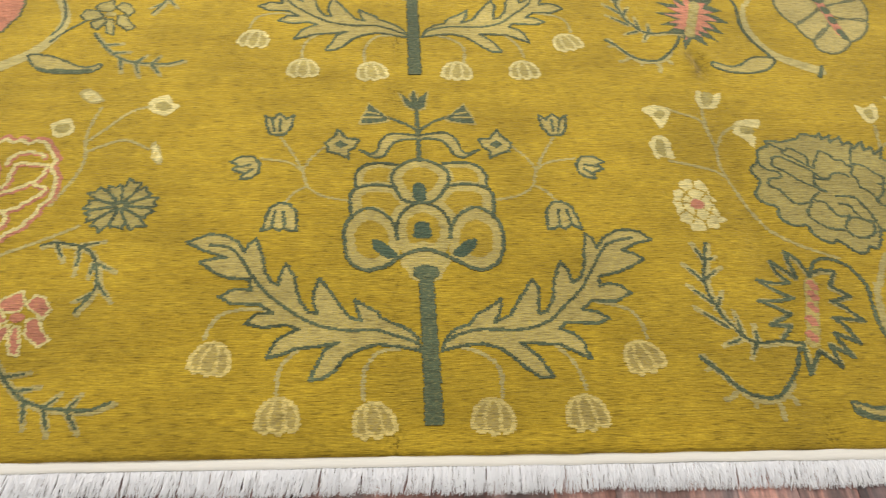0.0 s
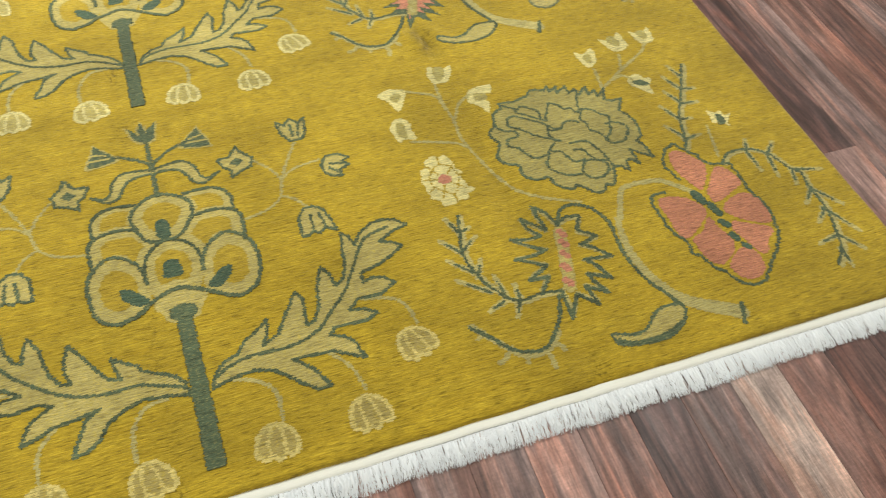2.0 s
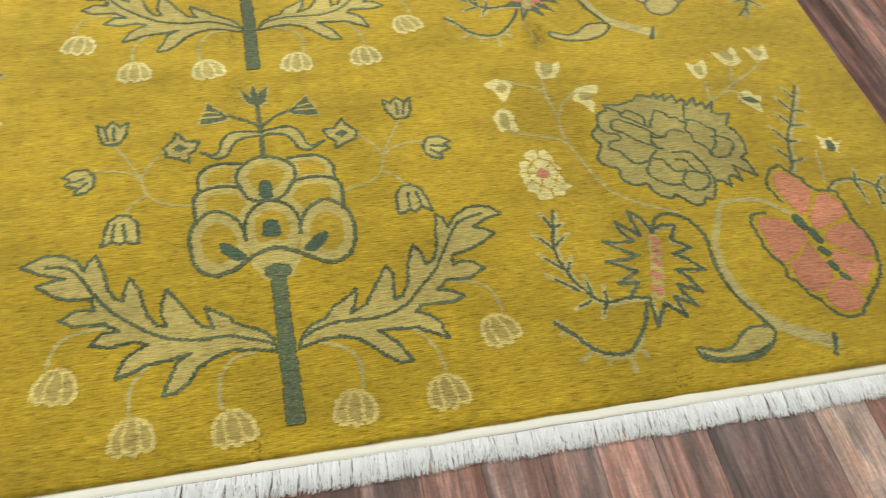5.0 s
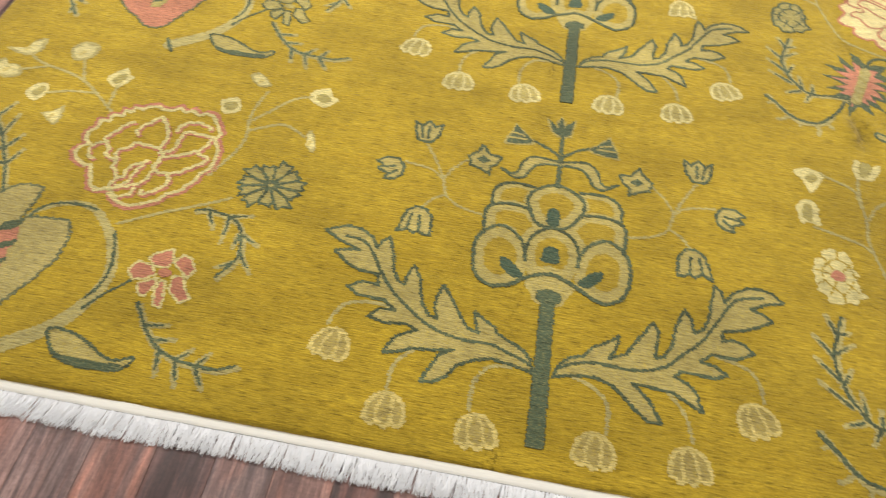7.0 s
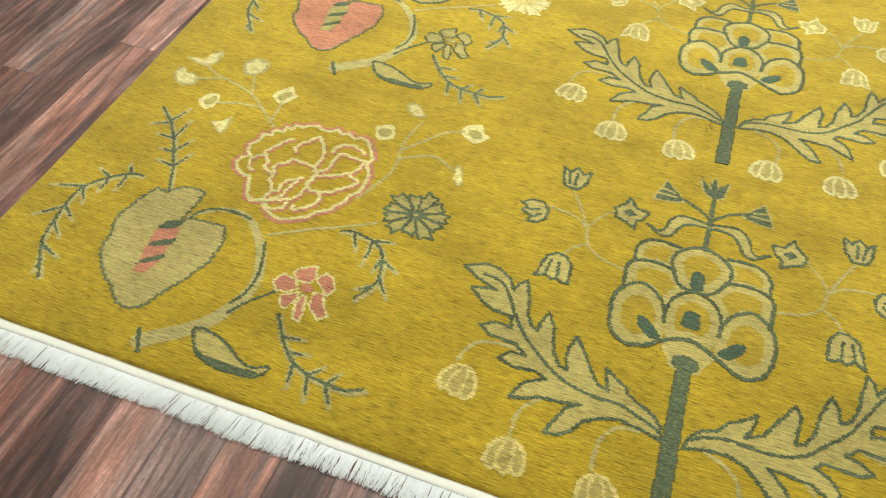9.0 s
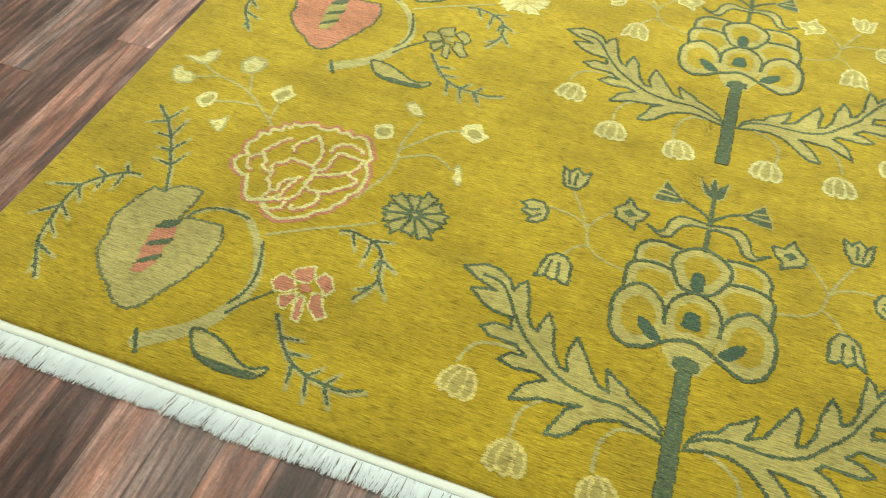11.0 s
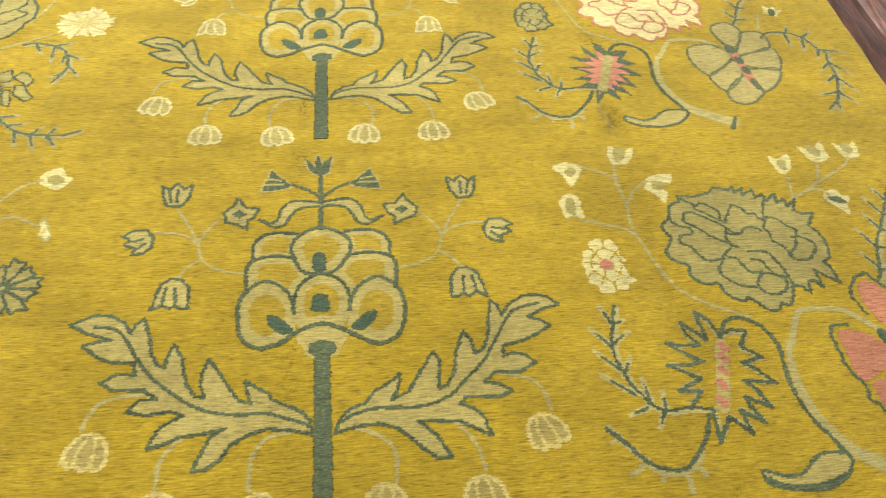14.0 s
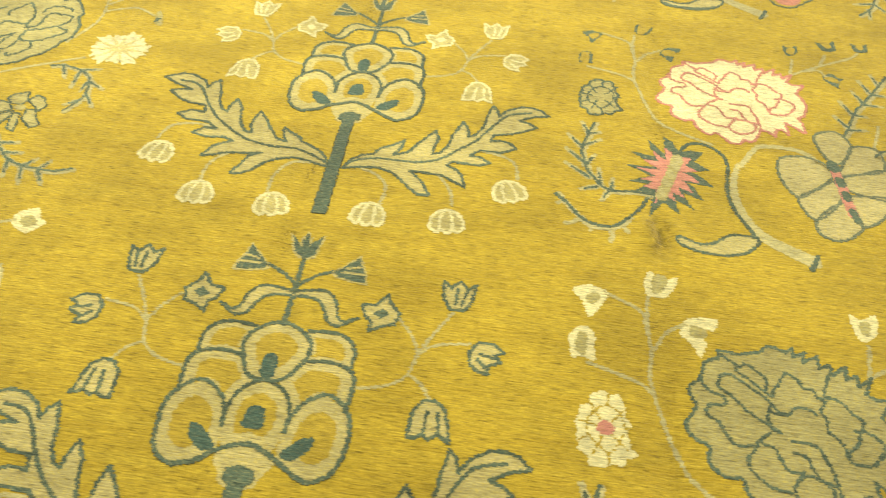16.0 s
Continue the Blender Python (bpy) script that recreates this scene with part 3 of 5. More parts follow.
def trees(parent, f, line, blossom_fill, tulip_line, tulip_fill, leaf_line, bell_line):
    sides = ((LEAF_WEST_A + LEAF_WEST_B, LEAF_RIBS[0], BELL_VINES_W), (LEAF_EAST_A + LEAF_EAST_B, LEAF_RIBS[1], BELL_VINES_E))
    for leaf, rib, stalks in sides:
        motif("acanthus_leaf", [("acanthus_leaf", TAN, [("fill", leaf)]), ("outline", leaf_line, [outline(leaf, 0.0068)]), ("rib", leaf_line, [("line", curve(rib), 0.0066)])], f, parent)
        vine(parent, [[f(q) for q in p] for p in stalks])
    for (bx, by), way in zip(BELLS, (-12, -2, 8, 16, 4, -8)):
        bell(parent, lambda q, m=turned(bx, by, way, 0.070, 0.070): f(m(q)), DRAB if bell_line is STRAW else TAN, bell_line)
    for flip in (1, -1):
        g = lambda q, s=flip: f((s * q[0], q[1]))
        for ring, marks in zip(TULIPS, (TULIP_MARKS[:2], TULIP_MARKS[2:4], [], TULIP_MARKS[4:])):
            seed = [("fill", STAR_EYE)] if not marks else [("line", p, 0.0062) for p in marks]
            motif("tulip", [("tulip", tulip_fill, [("fill", ring)]), ("outline", tulip_line, [outline(ring, 0.0066)]), ("marking", tulip_line, seed)], g, parent)
        vine(parent, [[g(q) for q in p] for p in TULIP_VINES], MIST, 0.0062)
        motif("ribbon_leaf", [("ribbon_leaf", TAN, [("fill", curve(RIBBON[0]) + curve(RIBBON[1])[::-1])]), ("outline", line, [("line", curve(p), 0.0068) for p in RIBBON])], g, parent)
        motif("side_stem", [("side_stem", line, [("line", curve(CROWN_STEMS[1]), 0.0082)])], g, parent)
        cup_flower(parent, g, SIDE_CUP, SIDE_CUP_MARKS, tulip_fill if line is TEAL else CREAM, line if line is TEAL else tulip_fill)
    x, y = CROWN_CUP[3]
    cup_flower(parent, f, CROWN_CUP, [[(x - 0.008, y - 0.012), (x - 0.008, y - 0.034)], [(x + 0.010, y - 0.012), (x + 0.009, y - 0.034)]], tulip_fill if line is TEAL else CREAM, line if line is TEAL else tulip_fill)
    # blossom: lobes with a beige rim and a dark outline
    lobes = [[(side * x, y) for x, y in p] for side in (1, -1) for p in LOBES]
    middle = MID_LOBES
    body = [("fill", curve(p, True, 5)) for p in lobes + middle]
    hollow = []
    for p in (lobes[0], lobes[3], *middle, lobes[1], lobes[2], lobes[4], lobes[5]):
        cx, cy = sum(q[0] for q in p) / len(p), sum(q[1] for q in p) / len(p)
        hollow.append(("fill", curve([(cx + 0.62 * (q[0] - cx), cy + 0.60 * (q[1] - cy)) for q in p], True, 5)))
    calyx = [("fill", curve([(-0.050, 0.370), (0.0, 0.388), (0.050, 0.370), (0.036, 0.335), (0.022, 0.314), (-0.022, 0.314), (-0.036, 0.335)], True, 4))]
    edge = [("line", curve(p, False, 6), 0.0076) for p in (LOBES[0][:10], LOBES[1][:6], LOBES[2][:5])]
    edge = edge + mirrored(edge) + [("line", curve(MID_LOBES[0][:9], False, 6), 0.0076), outline(curve(MID_LOBES[1], True, 6), 0.0076), ("line", curve(WAVE[0], False, 6), 0.0088)]
    eyes = [("fill", curve(p, True, 4)) for p in EYES]
    comma = [("fill", curve(COMMA[0], True, 4))]
    motif("blossom", [("blossom", blossom_fill, body + calyx), ("gold_centre", GOLD_INLAY, hollow), ("eye", TEAL_BLUE, eyes + comma + mirrored(comma)), ("outline", line, edge)], f, parent)
    motif("trunk", [("trunk", line, [("fill", [(-0.0165, 0.0), (0.0165, 0.0), (0.0145, 0.318), (0.026, 0.326), (0.024, 0.345), (0.0, 0.354), (-0.024, 0.345), (-0.026, 0.326), (-0.0145, 0.318)])])], f, parent, base=5)
    motif("stem", [("stem", line, [("line", CROWN_STEMS[0], 0.0095, 0.0115)])], f, parent)


# -- plant on the rug's right half --
PEONY_CROWN = [(0.827, 0.707), (0.842, 0.708), (0.863, 0.704), (0.883, 0.710), (0.905, 0.716), (0.922, 0.733), (0.938, 0.731), (0.954, 0.723), (0.970, 0.737), (0.970, 0.715), (0.992, 0.729), (0.985, 0.707), (1.015, 0.724), (1.015, 0.697), (1.036, 0.708), (1.036, 0.685), (1.065, 0.709), (1.061, 0.681), (1.083, 0.692), (1.083, 0.669), (1.109, 0.690), (1.092, 0.655), (1.106, 0.645), (1.135, 0.646), (1.111, 0.607)]
PEONY_EAST = [(1.123, 0.590), (1.131, 0.563), (1.129, 0.539), (1.121, 0.512), (1.103, 0.500), (1.113, 0.484), (1.116, 0.443), (1.098, 0.458), (1.072, 0.479), (1.074, 0.431), (1.060, 0.450), (1.046, 0.448), (1.041, 0.418), (1.026, 0.437), (1.008, 0.440)]
PEONY_SOUTH = [(0.998, 0.410), (0.983, 0.389), (0.965, 0.393), (0.953, 0.377), (0.932, 0.378), (0.916, 0.395), (0.899, 0.410), (0.884, 0.402), (0.865, 0.413), (0.852, 0.429), (0.845, 0.452), (0.824, 0.450), (0.804, 0.460), (0.792, 0.479), (0.794, 0.505), (0.771, 0.516), (0.758, 0.536), (0.762, 0.553), (0.778, 0.580), (0.770, 0.601), (0.768, 0.621), (0.789, 0.640), (0.800, 0.676), (0.827, 0.690)]
PEONY_FOLDS_A = [[(0.831, 0.700), (0.847, 0.687), (0.863, 0.677), (0.876, 0.684), (0.899, 0.669), (0.912, 0.653), (0.906, 0.630), (0.917, 0.621)],
                 [(0.861, 0.678), (0.858, 0.666), (0.879, 0.651), (0.904, 0.630)],
                 [(0.917, 0.621), (0.929, 0.647), (0.943, 0.669), (0.951, 0.677), (0.971, 0.664), (0.976, 0.650), (0.995, 0.648), (1.001, 0.632), (1.011, 0.628)],
                 [(1.038, 0.700), (1.025, 0.672), (1.014, 0.640), (1.026, 0.636)],
                 [(1.004, 0.631), (1.026, 0.636), (1.045, 0.627), (1.058, 0.608), (1.075, 0.596), (1.067, 0.575), (1.055, 0.574)]]
PEONY_FOLDS_B = [[(1.014, 0.627), (1.001, 0.603), (1.010, 0.589), (1.009, 0.565), (1.026, 0.549), (1.032, 0.532), (1.033, 0.520)],
                 [(1.068, 0.577), (1.090, 0.567), (1.103, 0.548), (1.085, 0.519), (1.069, 0.508), (1.039, 0.510), (1.039, 0.530), (1.055, 0.544), (1.065, 0.570)],
                 [(0.828, 0.651), (0.842, 0.658), (0.859, 0.648), (0.882, 0.633), (0.904, 0.617), (0.923, 0.594), (0.941, 0.588), (0.954, 0.603), (0.977, 0.606), (0.993, 0.595)],
                 [(0.828, 0.651), (0.821, 0.629), (0.843, 0.612), (0.862, 0.591), (0.882, 0.574), (0.920, 0.553)]]
PEONY_FOLDS_C = [[(0.941, 0.588), (0.911, 0.588), (0.911, 0.603), (0.904, 0.581), (0.910, 0.555), (0.922, 0.550)],
                 [(0.786, 0.646), (0.797, 0.623), (0.811, 0.613), (0.829, 0.607), (0.829, 0.592), (0.803, 0.587), (0.796, 0.567), (0.816, 0.554), (0.827, 0.531), (0.843, 0.514), (0.870, 0.516)],
                 [(0.906, 0.547), (0.888, 0.534), (0.873, 0.510), (0.861, 0.491), (0.862, 0.470), (0.881, 0.452), (0.897, 0.442), (0.924, 0.438)],
                 [(0.887, 0.523), (0.907, 0.517), (0.917, 0.495), (0.929, 0.476), (0.952, 0.478)],
                 [(0.941, 0.535), (0.966, 0.535), (0.986, 0.529), (0.994, 0.508), (1.002, 0.489), (1.006, 0.462), (1.010, 0.444)],
                 [(0.941, 0.513), (0.960, 0.508), (0.970, 0.485), (0.983, 0.467), (1.003, 0.463)],
                 [(0.948, 0.470), (0.967, 0.473), (0.993, 0.459), (0.997, 0.439), (0.980, 0.422), (0.956, 0.416), (0.936, 0.428), (0.932, 0.448), (0.948, 0.470)]]
PEONY_FOLDS = PEONY_FOLDS_A + PEONY_FOLDS_B + PEONY_FOLDS_C


def scalloped(points, closed=False, amp=0.0022, wave=0.024):
    """A curve with small rounded bumps along it."""
    c = curve(points, closed, 10)
    if closed:
        c.append(c[0])
    out, run = [], 0.0
    for a, b in zip(c, c[1:]):
        n = math.hypot(b[0] - a[0], b[1] - a[1]) or 1e-9
        bump = amp * (abs(math.sin(math.pi * run / wave)) * 2 - 1.2)
        out.append((a[0] - bump * (b[1] - a[1]) / n, a[1] + bump * (b[0] - a[0]) / n))
        run += n
    return out + [c[-1]]


def peony(parent, f, fill, line, width=0.0068):
    ring = PEONY_CROWN + PEONY_EAST + curve(PEONY_SOUTH, False, 4)
    folds = [("line", curve(p, False, 5), width * 0.84) for p in PEONY_FOLDS]
    layers = [("peony", fill, [("fill", ring)])]
    layers.append(("outline", line, [outline(ring, width)]))
    layers.append(("fold", line, folds))
    return motif("peony", layers, f, parent)


def bud(parent, x, y, way, size, f, petal, heart):
    """A small bud: two pale petals about a darker heart."""
    m = turned(x, y, way, 0.92 * size)
    ring = curve([(0.0, -0.50), (-0.38, -0.38), (-0.50, 0.02), (-0.50, 0.54), (-0.28, 0.36), (0.26, 0.36), (0.54, 0.54), (0.48, 0.02), (0.36, -0.38)], True, 4)
    core = curve([(0.0, -0.20), (-0.19, -0.08), (-0.23, 0.18), (-0.17, 0.42), (0.17, 0.42), (0.23, 0.18), (0.19, -0.08)], True, 4)
    return motif("bud", [("bud", petal, [("fill", ring)]), ("heart", heart, [("fill", core)])], lambda q: f(m(q)), parent)


ROSETTE_EDGE = [(0.597, 0.583), (0.611, 0.583), (0.637, 0.580), (0.648, 0.566), (0.650, 0.547), (0.657, 0.531), (0.657, 0.513), (0.655, 0.492), (0.668, 0.468), (0.653, 0.455), (0.639, 0.443), (0.622, 0.444), (0.609, 0.434), (0.589, 0.441), (0.579, 0.460), (0.567, 0.468), (0.567, 0.489), (0.564, 0.512), (0.570, 0.544), (0.582, 0.558)]
ROSETTE_RING = [(0.596, 0.544), (0.618, 0.556), (0.642, 0.543), (0.649, 0.515), (0.640, 0.487), (0.620, 0.464), (0.602, 0.479), (0.586, 0.494), (0.583, 0.518)]
ROSETTE_HUB = [(0.615, 0.512)]


def rosette(parent, f, petal, line, centre):
    """A round flower head of two rings of petal cells about a centre."""
    (cx, cy), = ROSETTE_HUB
    edge = scalloped(ROSETTE_EDGE, True, 0.0026, 0.030)
    thin = 0.0042 if line is TEAL else 0.0032
    lines = [outline(curve(ROSETTE_RING, True, 3), thin)]
    lines += [("line", [(cx + 0.40 * (x - cx), cy + 0.40 * (y - cy)), (x, y)], thin) for x, y in ROSETTE_RING[::2]]
    for x, y in ROSETTE_RING:
        lines.append(("line", [(x, y), (cx + 1.55 * (x - cx), cy + 1.55 * (y - cy))], thin))
    if line is TEAL:
        lines.append(outline(edge, 0.006))
    hub = [("line", [(cx - 0.002, cy), (cx + 0.002, cy)], 0.027)]
    return motif("rosette", [("rosette", petal, [("fill", edge)]), ("divider", line, lines), ("centre", centre, hub)], f, parent)


THISTLE_WEST = [(0.806, 0.322), (0.795, 0.357), (0.773, 0.382), (0.774, 0.353), (0.777, 0.312), (0.755, 0.338), (0.736, 0.361), (0.741, 0.331), (0.758, 0.303), (0.727, 0.304), (0.693, 0.310), (0.719, 0.290), (0.756, 0.265), (0.718, 0.259), (0.682, 0.258), (0.713, 0.244), (0.742, 0.228), (0.720, 0.217), (0.690, 0.200), (0.732, 0.200), (0.718, 0.181), (0.701, 0.164)]
THISTLE_EAST = [(0.806, 0.322), (0.833, 0.333), (0.865, 0.329), (0.841, 0.292), (0.877, 0.266), (0.832, 0.254), (0.853, 0.242), (0.884, 0.207), (0.822, 0.216), (0.839, 0.198), (0.858, 0.156), (0.813, 0.180), (0.816, 0.161), (0.834, 0.125), (0.794, 0.153), (0.798, 0.133), (0.802, 0.105), (0.769, 0.141), (0.752, 0.115), (0.738, 0.091), (0.741, 0.122), (0.743, 0.160)]
THISTLE_CORE = [(0.803, 0.299), (0.784, 0.228), (0.764, 0.161)]
THISTLE_DOTS = [(0.805, 0.294), (0.798, 0.268), (0.788, 0.240), (0.776, 0.209), (0.766, 0.174)]


def thistle(parent, f, row):
    """A spiky flower head with a banded core."""
    core = [("line", THISTLE_CORE, 0.026)]
    dots = [("line", [(x - 0.003, y + 0.006), (x + 0.003, y - 0.006)], 0.015) for x, y in THISTLE_DOTS]
    sides = (THISTLE_WEST, THISTLE_EAST)
    if row == 0:
        layers = [("thistle", MIST, [("line", drawn_in(p, 0.95), 0.0095) for p in sides]), ("outline", TEAL, [("line", p, 0.0080) for p in sides]), ("core", TAN, core), ("band", ROSE, dots)]
    else:
        star = THISTLE_WEST + THISTLE_EAST[::-1]
        layers = [("thistle", TEAL, [("fill", star)]), ("petals", ROSE, [("fill", drawn_in(star, 0.70))]), ("core", SAGE, core), ("band", MIST, dots)]
    return motif("thistle", layers, f, parent)


HEART_EDGE = [(1.137, 0.360), (1.135, 0.382), (1.127, 0.406), (1.137, 0.431), (1.160, 0.457), (1.185, 0.465), (1.194, 0.450), (1.203, 0.436), (1.220, 0.419), (1.227, 0.394), (1.250, 0.380), (1.282, 0.372), (1.286, 0.352), (1.287, 0.318), (1.285, 0.282), (1.295, 0.251), (1.296, 0.214), (1.287, 0.183), (1.278, 0.155), (1.252, 0.122), (1.220, 0.096), (1.192, 0.069), (1.167, 0.051), (1.135, 0.054), (1.115, 0.072), (1.103, 0.097), (1.084, 0.118), (1.075, 0.144), (1.059, 0.164), (1.063, 0.190), (1.049, 0.215), (1.041, 0.242), (1.042, 0.271), (1.040, 0.297), (1.046, 0.324), (1.063, 0.335), (1.087, 0.332)]
HEART_PETALS_A = [[(1.163, 0.444), (1.188, 0.441), (1.206, 0.419), (1.224, 0.389), (1.214, 0.360), (1.179, 0.319), (1.167, 0.328), (1.158, 0.348), (1.149, 0.377), (1.147, 0.410)],
                  [(1.237, 0.368), (1.260, 0.368), (1.277, 0.337), (1.278, 0.310), (1.247, 0.295), (1.206, 0.278), (1.182, 0.277), (1.184, 0.306), (1.204, 0.331)],
                  [(1.207, 0.267), (1.263, 0.284), (1.290, 0.263), (1.297, 0.235), (1.286, 0.193), (1.266, 0.190), (1.226, 0.210), (1.195, 0.241)],
                  [(1.194, 0.216), (1.228, 0.199), (1.275, 0.172), (1.242, 0.144), (1.230, 0.121), (1.207, 0.119), (1.193, 0.163), (1.182, 0.190)]]
HEART_PETALS_B = [[(1.120, 0.105), (1.138, 0.125), (1.177, 0.145), (1.201, 0.117), (1.191, 0.078), (1.159, 0.063), (1.132, 0.073)],
                  [(1.056, 0.311), (1.080, 0.321), (1.123, 0.307), (1.148, 0.278), (1.152, 0.256), (1.120, 0.228), (1.074, 0.201), (1.056, 0.213), (1.055, 0.251)],
                  [(1.079, 0.195), (1.114, 0.211), (1.147, 0.243), (1.152, 0.217), (1.165, 0.172), (1.157, 0.147), (1.112, 0.117), (1.087, 0.130), (1.078, 0.167)]]
HEART_SPOTS = [[(1.152, 0.309), (1.158, 0.287)],
               [(1.171, 0.270), (1.176, 0.246)],
               [(1.169, 0.222), (1.177, 0.210)],
               [(1.171, 0.182), (1.177, 0.170)],
               [(1.182, 0.152), (1.191, 0.140)]]


def drawn_in(p, k):
    cx, cy = sum(q[0] for q in p) / len(p), sum(q[1] for q in p) / len(p)
    return [(cx + k * (q[0] - cx), cy + k * (q[1] - cy)) for q in p]


def heart_flower(parent, f, row):
    if row == 0:
        petals = HEART_PETALS_A + HEART_PETALS_B
        motif("heart_flower", [("heart_flower", PINK, [("fill", curve(p, True, 3)) for p in petals]), ("outline", TEAL, [("line", scalloped(HEART_EDGE, False, 0.0016, 0.030), 0.0066)]),
                               ("spot", TEAL_BLUE, [("line", p, w) for p, w in zip(HEART_SPOTS, (0.022, 0.019, 0.017, 0.016, 0.012))])], f, parent)
    else:
        wings = [[(1.044, 0.336), (1.035, 0.275), (1.068, 0.202), (1.111, 0.234), (1.159, 0.288), (1.146, 0.331), (1.099, 0.351)],
                 [(1.133, 0.422), (1.148, 0.449), (1.190, 0.459), (1.219, 0.415), (1.206, 0.371), (1.174, 0.332), (1.151, 0.356)],
                 [(1.219, 0.405), (1.278, 0.404), (1.284, 0.328), (1.223, 0.306), (1.174, 0.298), (1.203, 0.361)],
                 [(1.284, 0.328), (1.297, 0.280), (1.280, 0.224), (1.250, 0.223), (1.189, 0.243), (1.177, 0.283), (1.227, 0.307)],
                 [(1.280, 0.224), (1.250, 0.157), (1.200, 0.124), (1.185, 0.167), (1.178, 0.218), (1.222, 0.228)],
                 [(1.199, 0.120), (1.155, 0.075), (1.110, 0.082), (1.101, 0.130), (1.166, 0.199), (1.187, 0.163)],
                 [(1.101, 0.130), (1.069, 0.196), (1.116, 0.234), (1.158, 0.270), (1.166, 0.205)]]
        axis = [(1.165, 0.325), (1.185, 0.160)]
        edges = [outline(curve(p, True, 3), 0.0062) for p in wings]
        motif("heart_flower", [("heart_flower", PALE, [("fill", curve(p, True, 3)) for p in wings]), ("outline", SLATE, edges), ("stripe", ROSE, [("line", axis, 0.022)]),
                               ("spot", TEAL, [("line", [(1.163, 0.332), (1.166, 0.316)], 0.026), ("line", [(1.172, 0.276), (1.174, 0.262)], 0.022), ("line", [(1.178, 0.228), (1.180, 0.214)], 0.020), ("line", [(1.184, 0.172), (1.192, 0.144)], 0.018)])], f, parent)


CURL = [(0.529, 0.131), (0.558, 0.101), (0.591, 0.061), (0.629, 0.044), (0.661, 0.047), (0.690, 0.074), (0.715, 0.107), (0.733, 0.149)]
CURL_TUFTS = [[(0.534, 0.132), (0.580, 0.071), (0.614, 0.039), (0.663, 0.041), (0.695, 0.072)],
              [(0.592, 0.064), (0.568, 0.044), (0.555, 0.041)],
              [(0.615, 0.047), (0.611, 0.026)],
              [(0.650, 0.043), (0.658, 0.019), (0.655, -0.001)],
              [(0.678, 0.058), (0.690, 0.031)],
              [(0.550, 0.112), (0.536, 0.102)]]
HOOK = [(0.805, 0.315), (0.826, 0.351), (0.858, 0.362), (0.898, 0.341), (0.919, 0.295), (0.915, 0.241), (0.913, 0.186), (0.928, 0.128), (0.951, 0.085), (0.966, 0.055)]
FOOT = [(0.943, 0.296), (0.929, 0.236), (0.930, 0.167), (0.953, 0.099), (0.979, 0.062), (1.018, 0.035), (1.078, 0.000)]
BRANCH = [(0.950, 0.294), (0.975, 0.342), (1.000, 0.373), (1.051, 0.377), (1.093, 0.370), (1.119, 0.349), (1.139, 0.330), (1.150, 0.312)]
BLADE_EAST = [(0.795, 0.031), (0.821, 0.024), (0.844, 0.018), (0.872, 0.025), (0.903, 0.051), (0.929, 0.059), (0.966, 0.055), (0.968, 0.039), (0.947, 0.012), (0.909, -0.006), (0.868, -0.008), (0.820, -0.001), (0.798, 0.011)]
BLADE_EAST_SHADE = [(0.802, 0.021), (0.825, 0.007), (0.868, 0.002), (0.911, 0.007), (0.950, 0.021), (0.946, 0.009), (0.909, -0.006), (0.868, -0.009), (0.819, -0.001), (0.798, 0.011)]
TWIG_A = [(0.606, 0.403), (0.593, 0.360), (0.580, 0.300), (0.586, 0.260), (0.597, 0.221), (0.616, 0.192), (0.627, 0.174), (0.656, 0.160), (0.699, 0.165), (0.739, 0.162)]
TWIG_A_BARBS = [[(0.592, 0.357), (0.579, 0.393)],
                [(0.592, 0.357), (0.614, 0.365)],
                [(0.581, 0.303), (0.551, 0.340)],
                [(0.580, 0.309), (0.614, 0.333)],
                [(0.585, 0.252), (0.550, 0.287)],
                [(0.590, 0.239), (0.607, 0.272)],
                [(0.600, 0.198), (0.555, 0.234)],
                [(0.627, 0.174), (0.623, 0.221)],
                [(0.618, 0.168), (0.590, 0.157)],
                [(0.652, 0.160), (0.654, 0.193)],
                [(0.648, 0.160), (0.635, 0.133)]]
TWIG_B = [(1.357, 0.722), (1.333, 0.680), (1.306, 0.636), (1.280, 0.594), (1.250, 0.549), (1.223, 0.475), (1.207, 0.446)]
TWIG_B_BARBS = [[(1.332, 0.680), (1.320, 0.717)],
                [(1.306, 0.636), (1.287, 0.682)],
                [(1.306, 0.636), (1.336, 0.633)],
                [(1.279, 0.592), (1.262, 0.632)],
                [(1.277, 0.589), (1.315, 0.585)],
                [(1.244, 0.539), (1.225, 0.582)],
                [(1.244, 0.539), (1.270, 0.536)],
                [(1.224, 0.480), (1.202, 0.517)],
                [(1.221, 0.472), (1.257, 0.477)]]
TWIG_C = [(1.271, 0.378), (1.292, 0.399), (1.323, 0.405), (1.361, 0.400), (1.397, 0.375), (1.410, 0.348), (1.423, 0.318), (1.440, 0.297), (1.431, 0.253), (1.433, 0.218), (1.430, 0.178), (1.411, 0.117), (1.395, 0.080), (1.360, 0.044)]
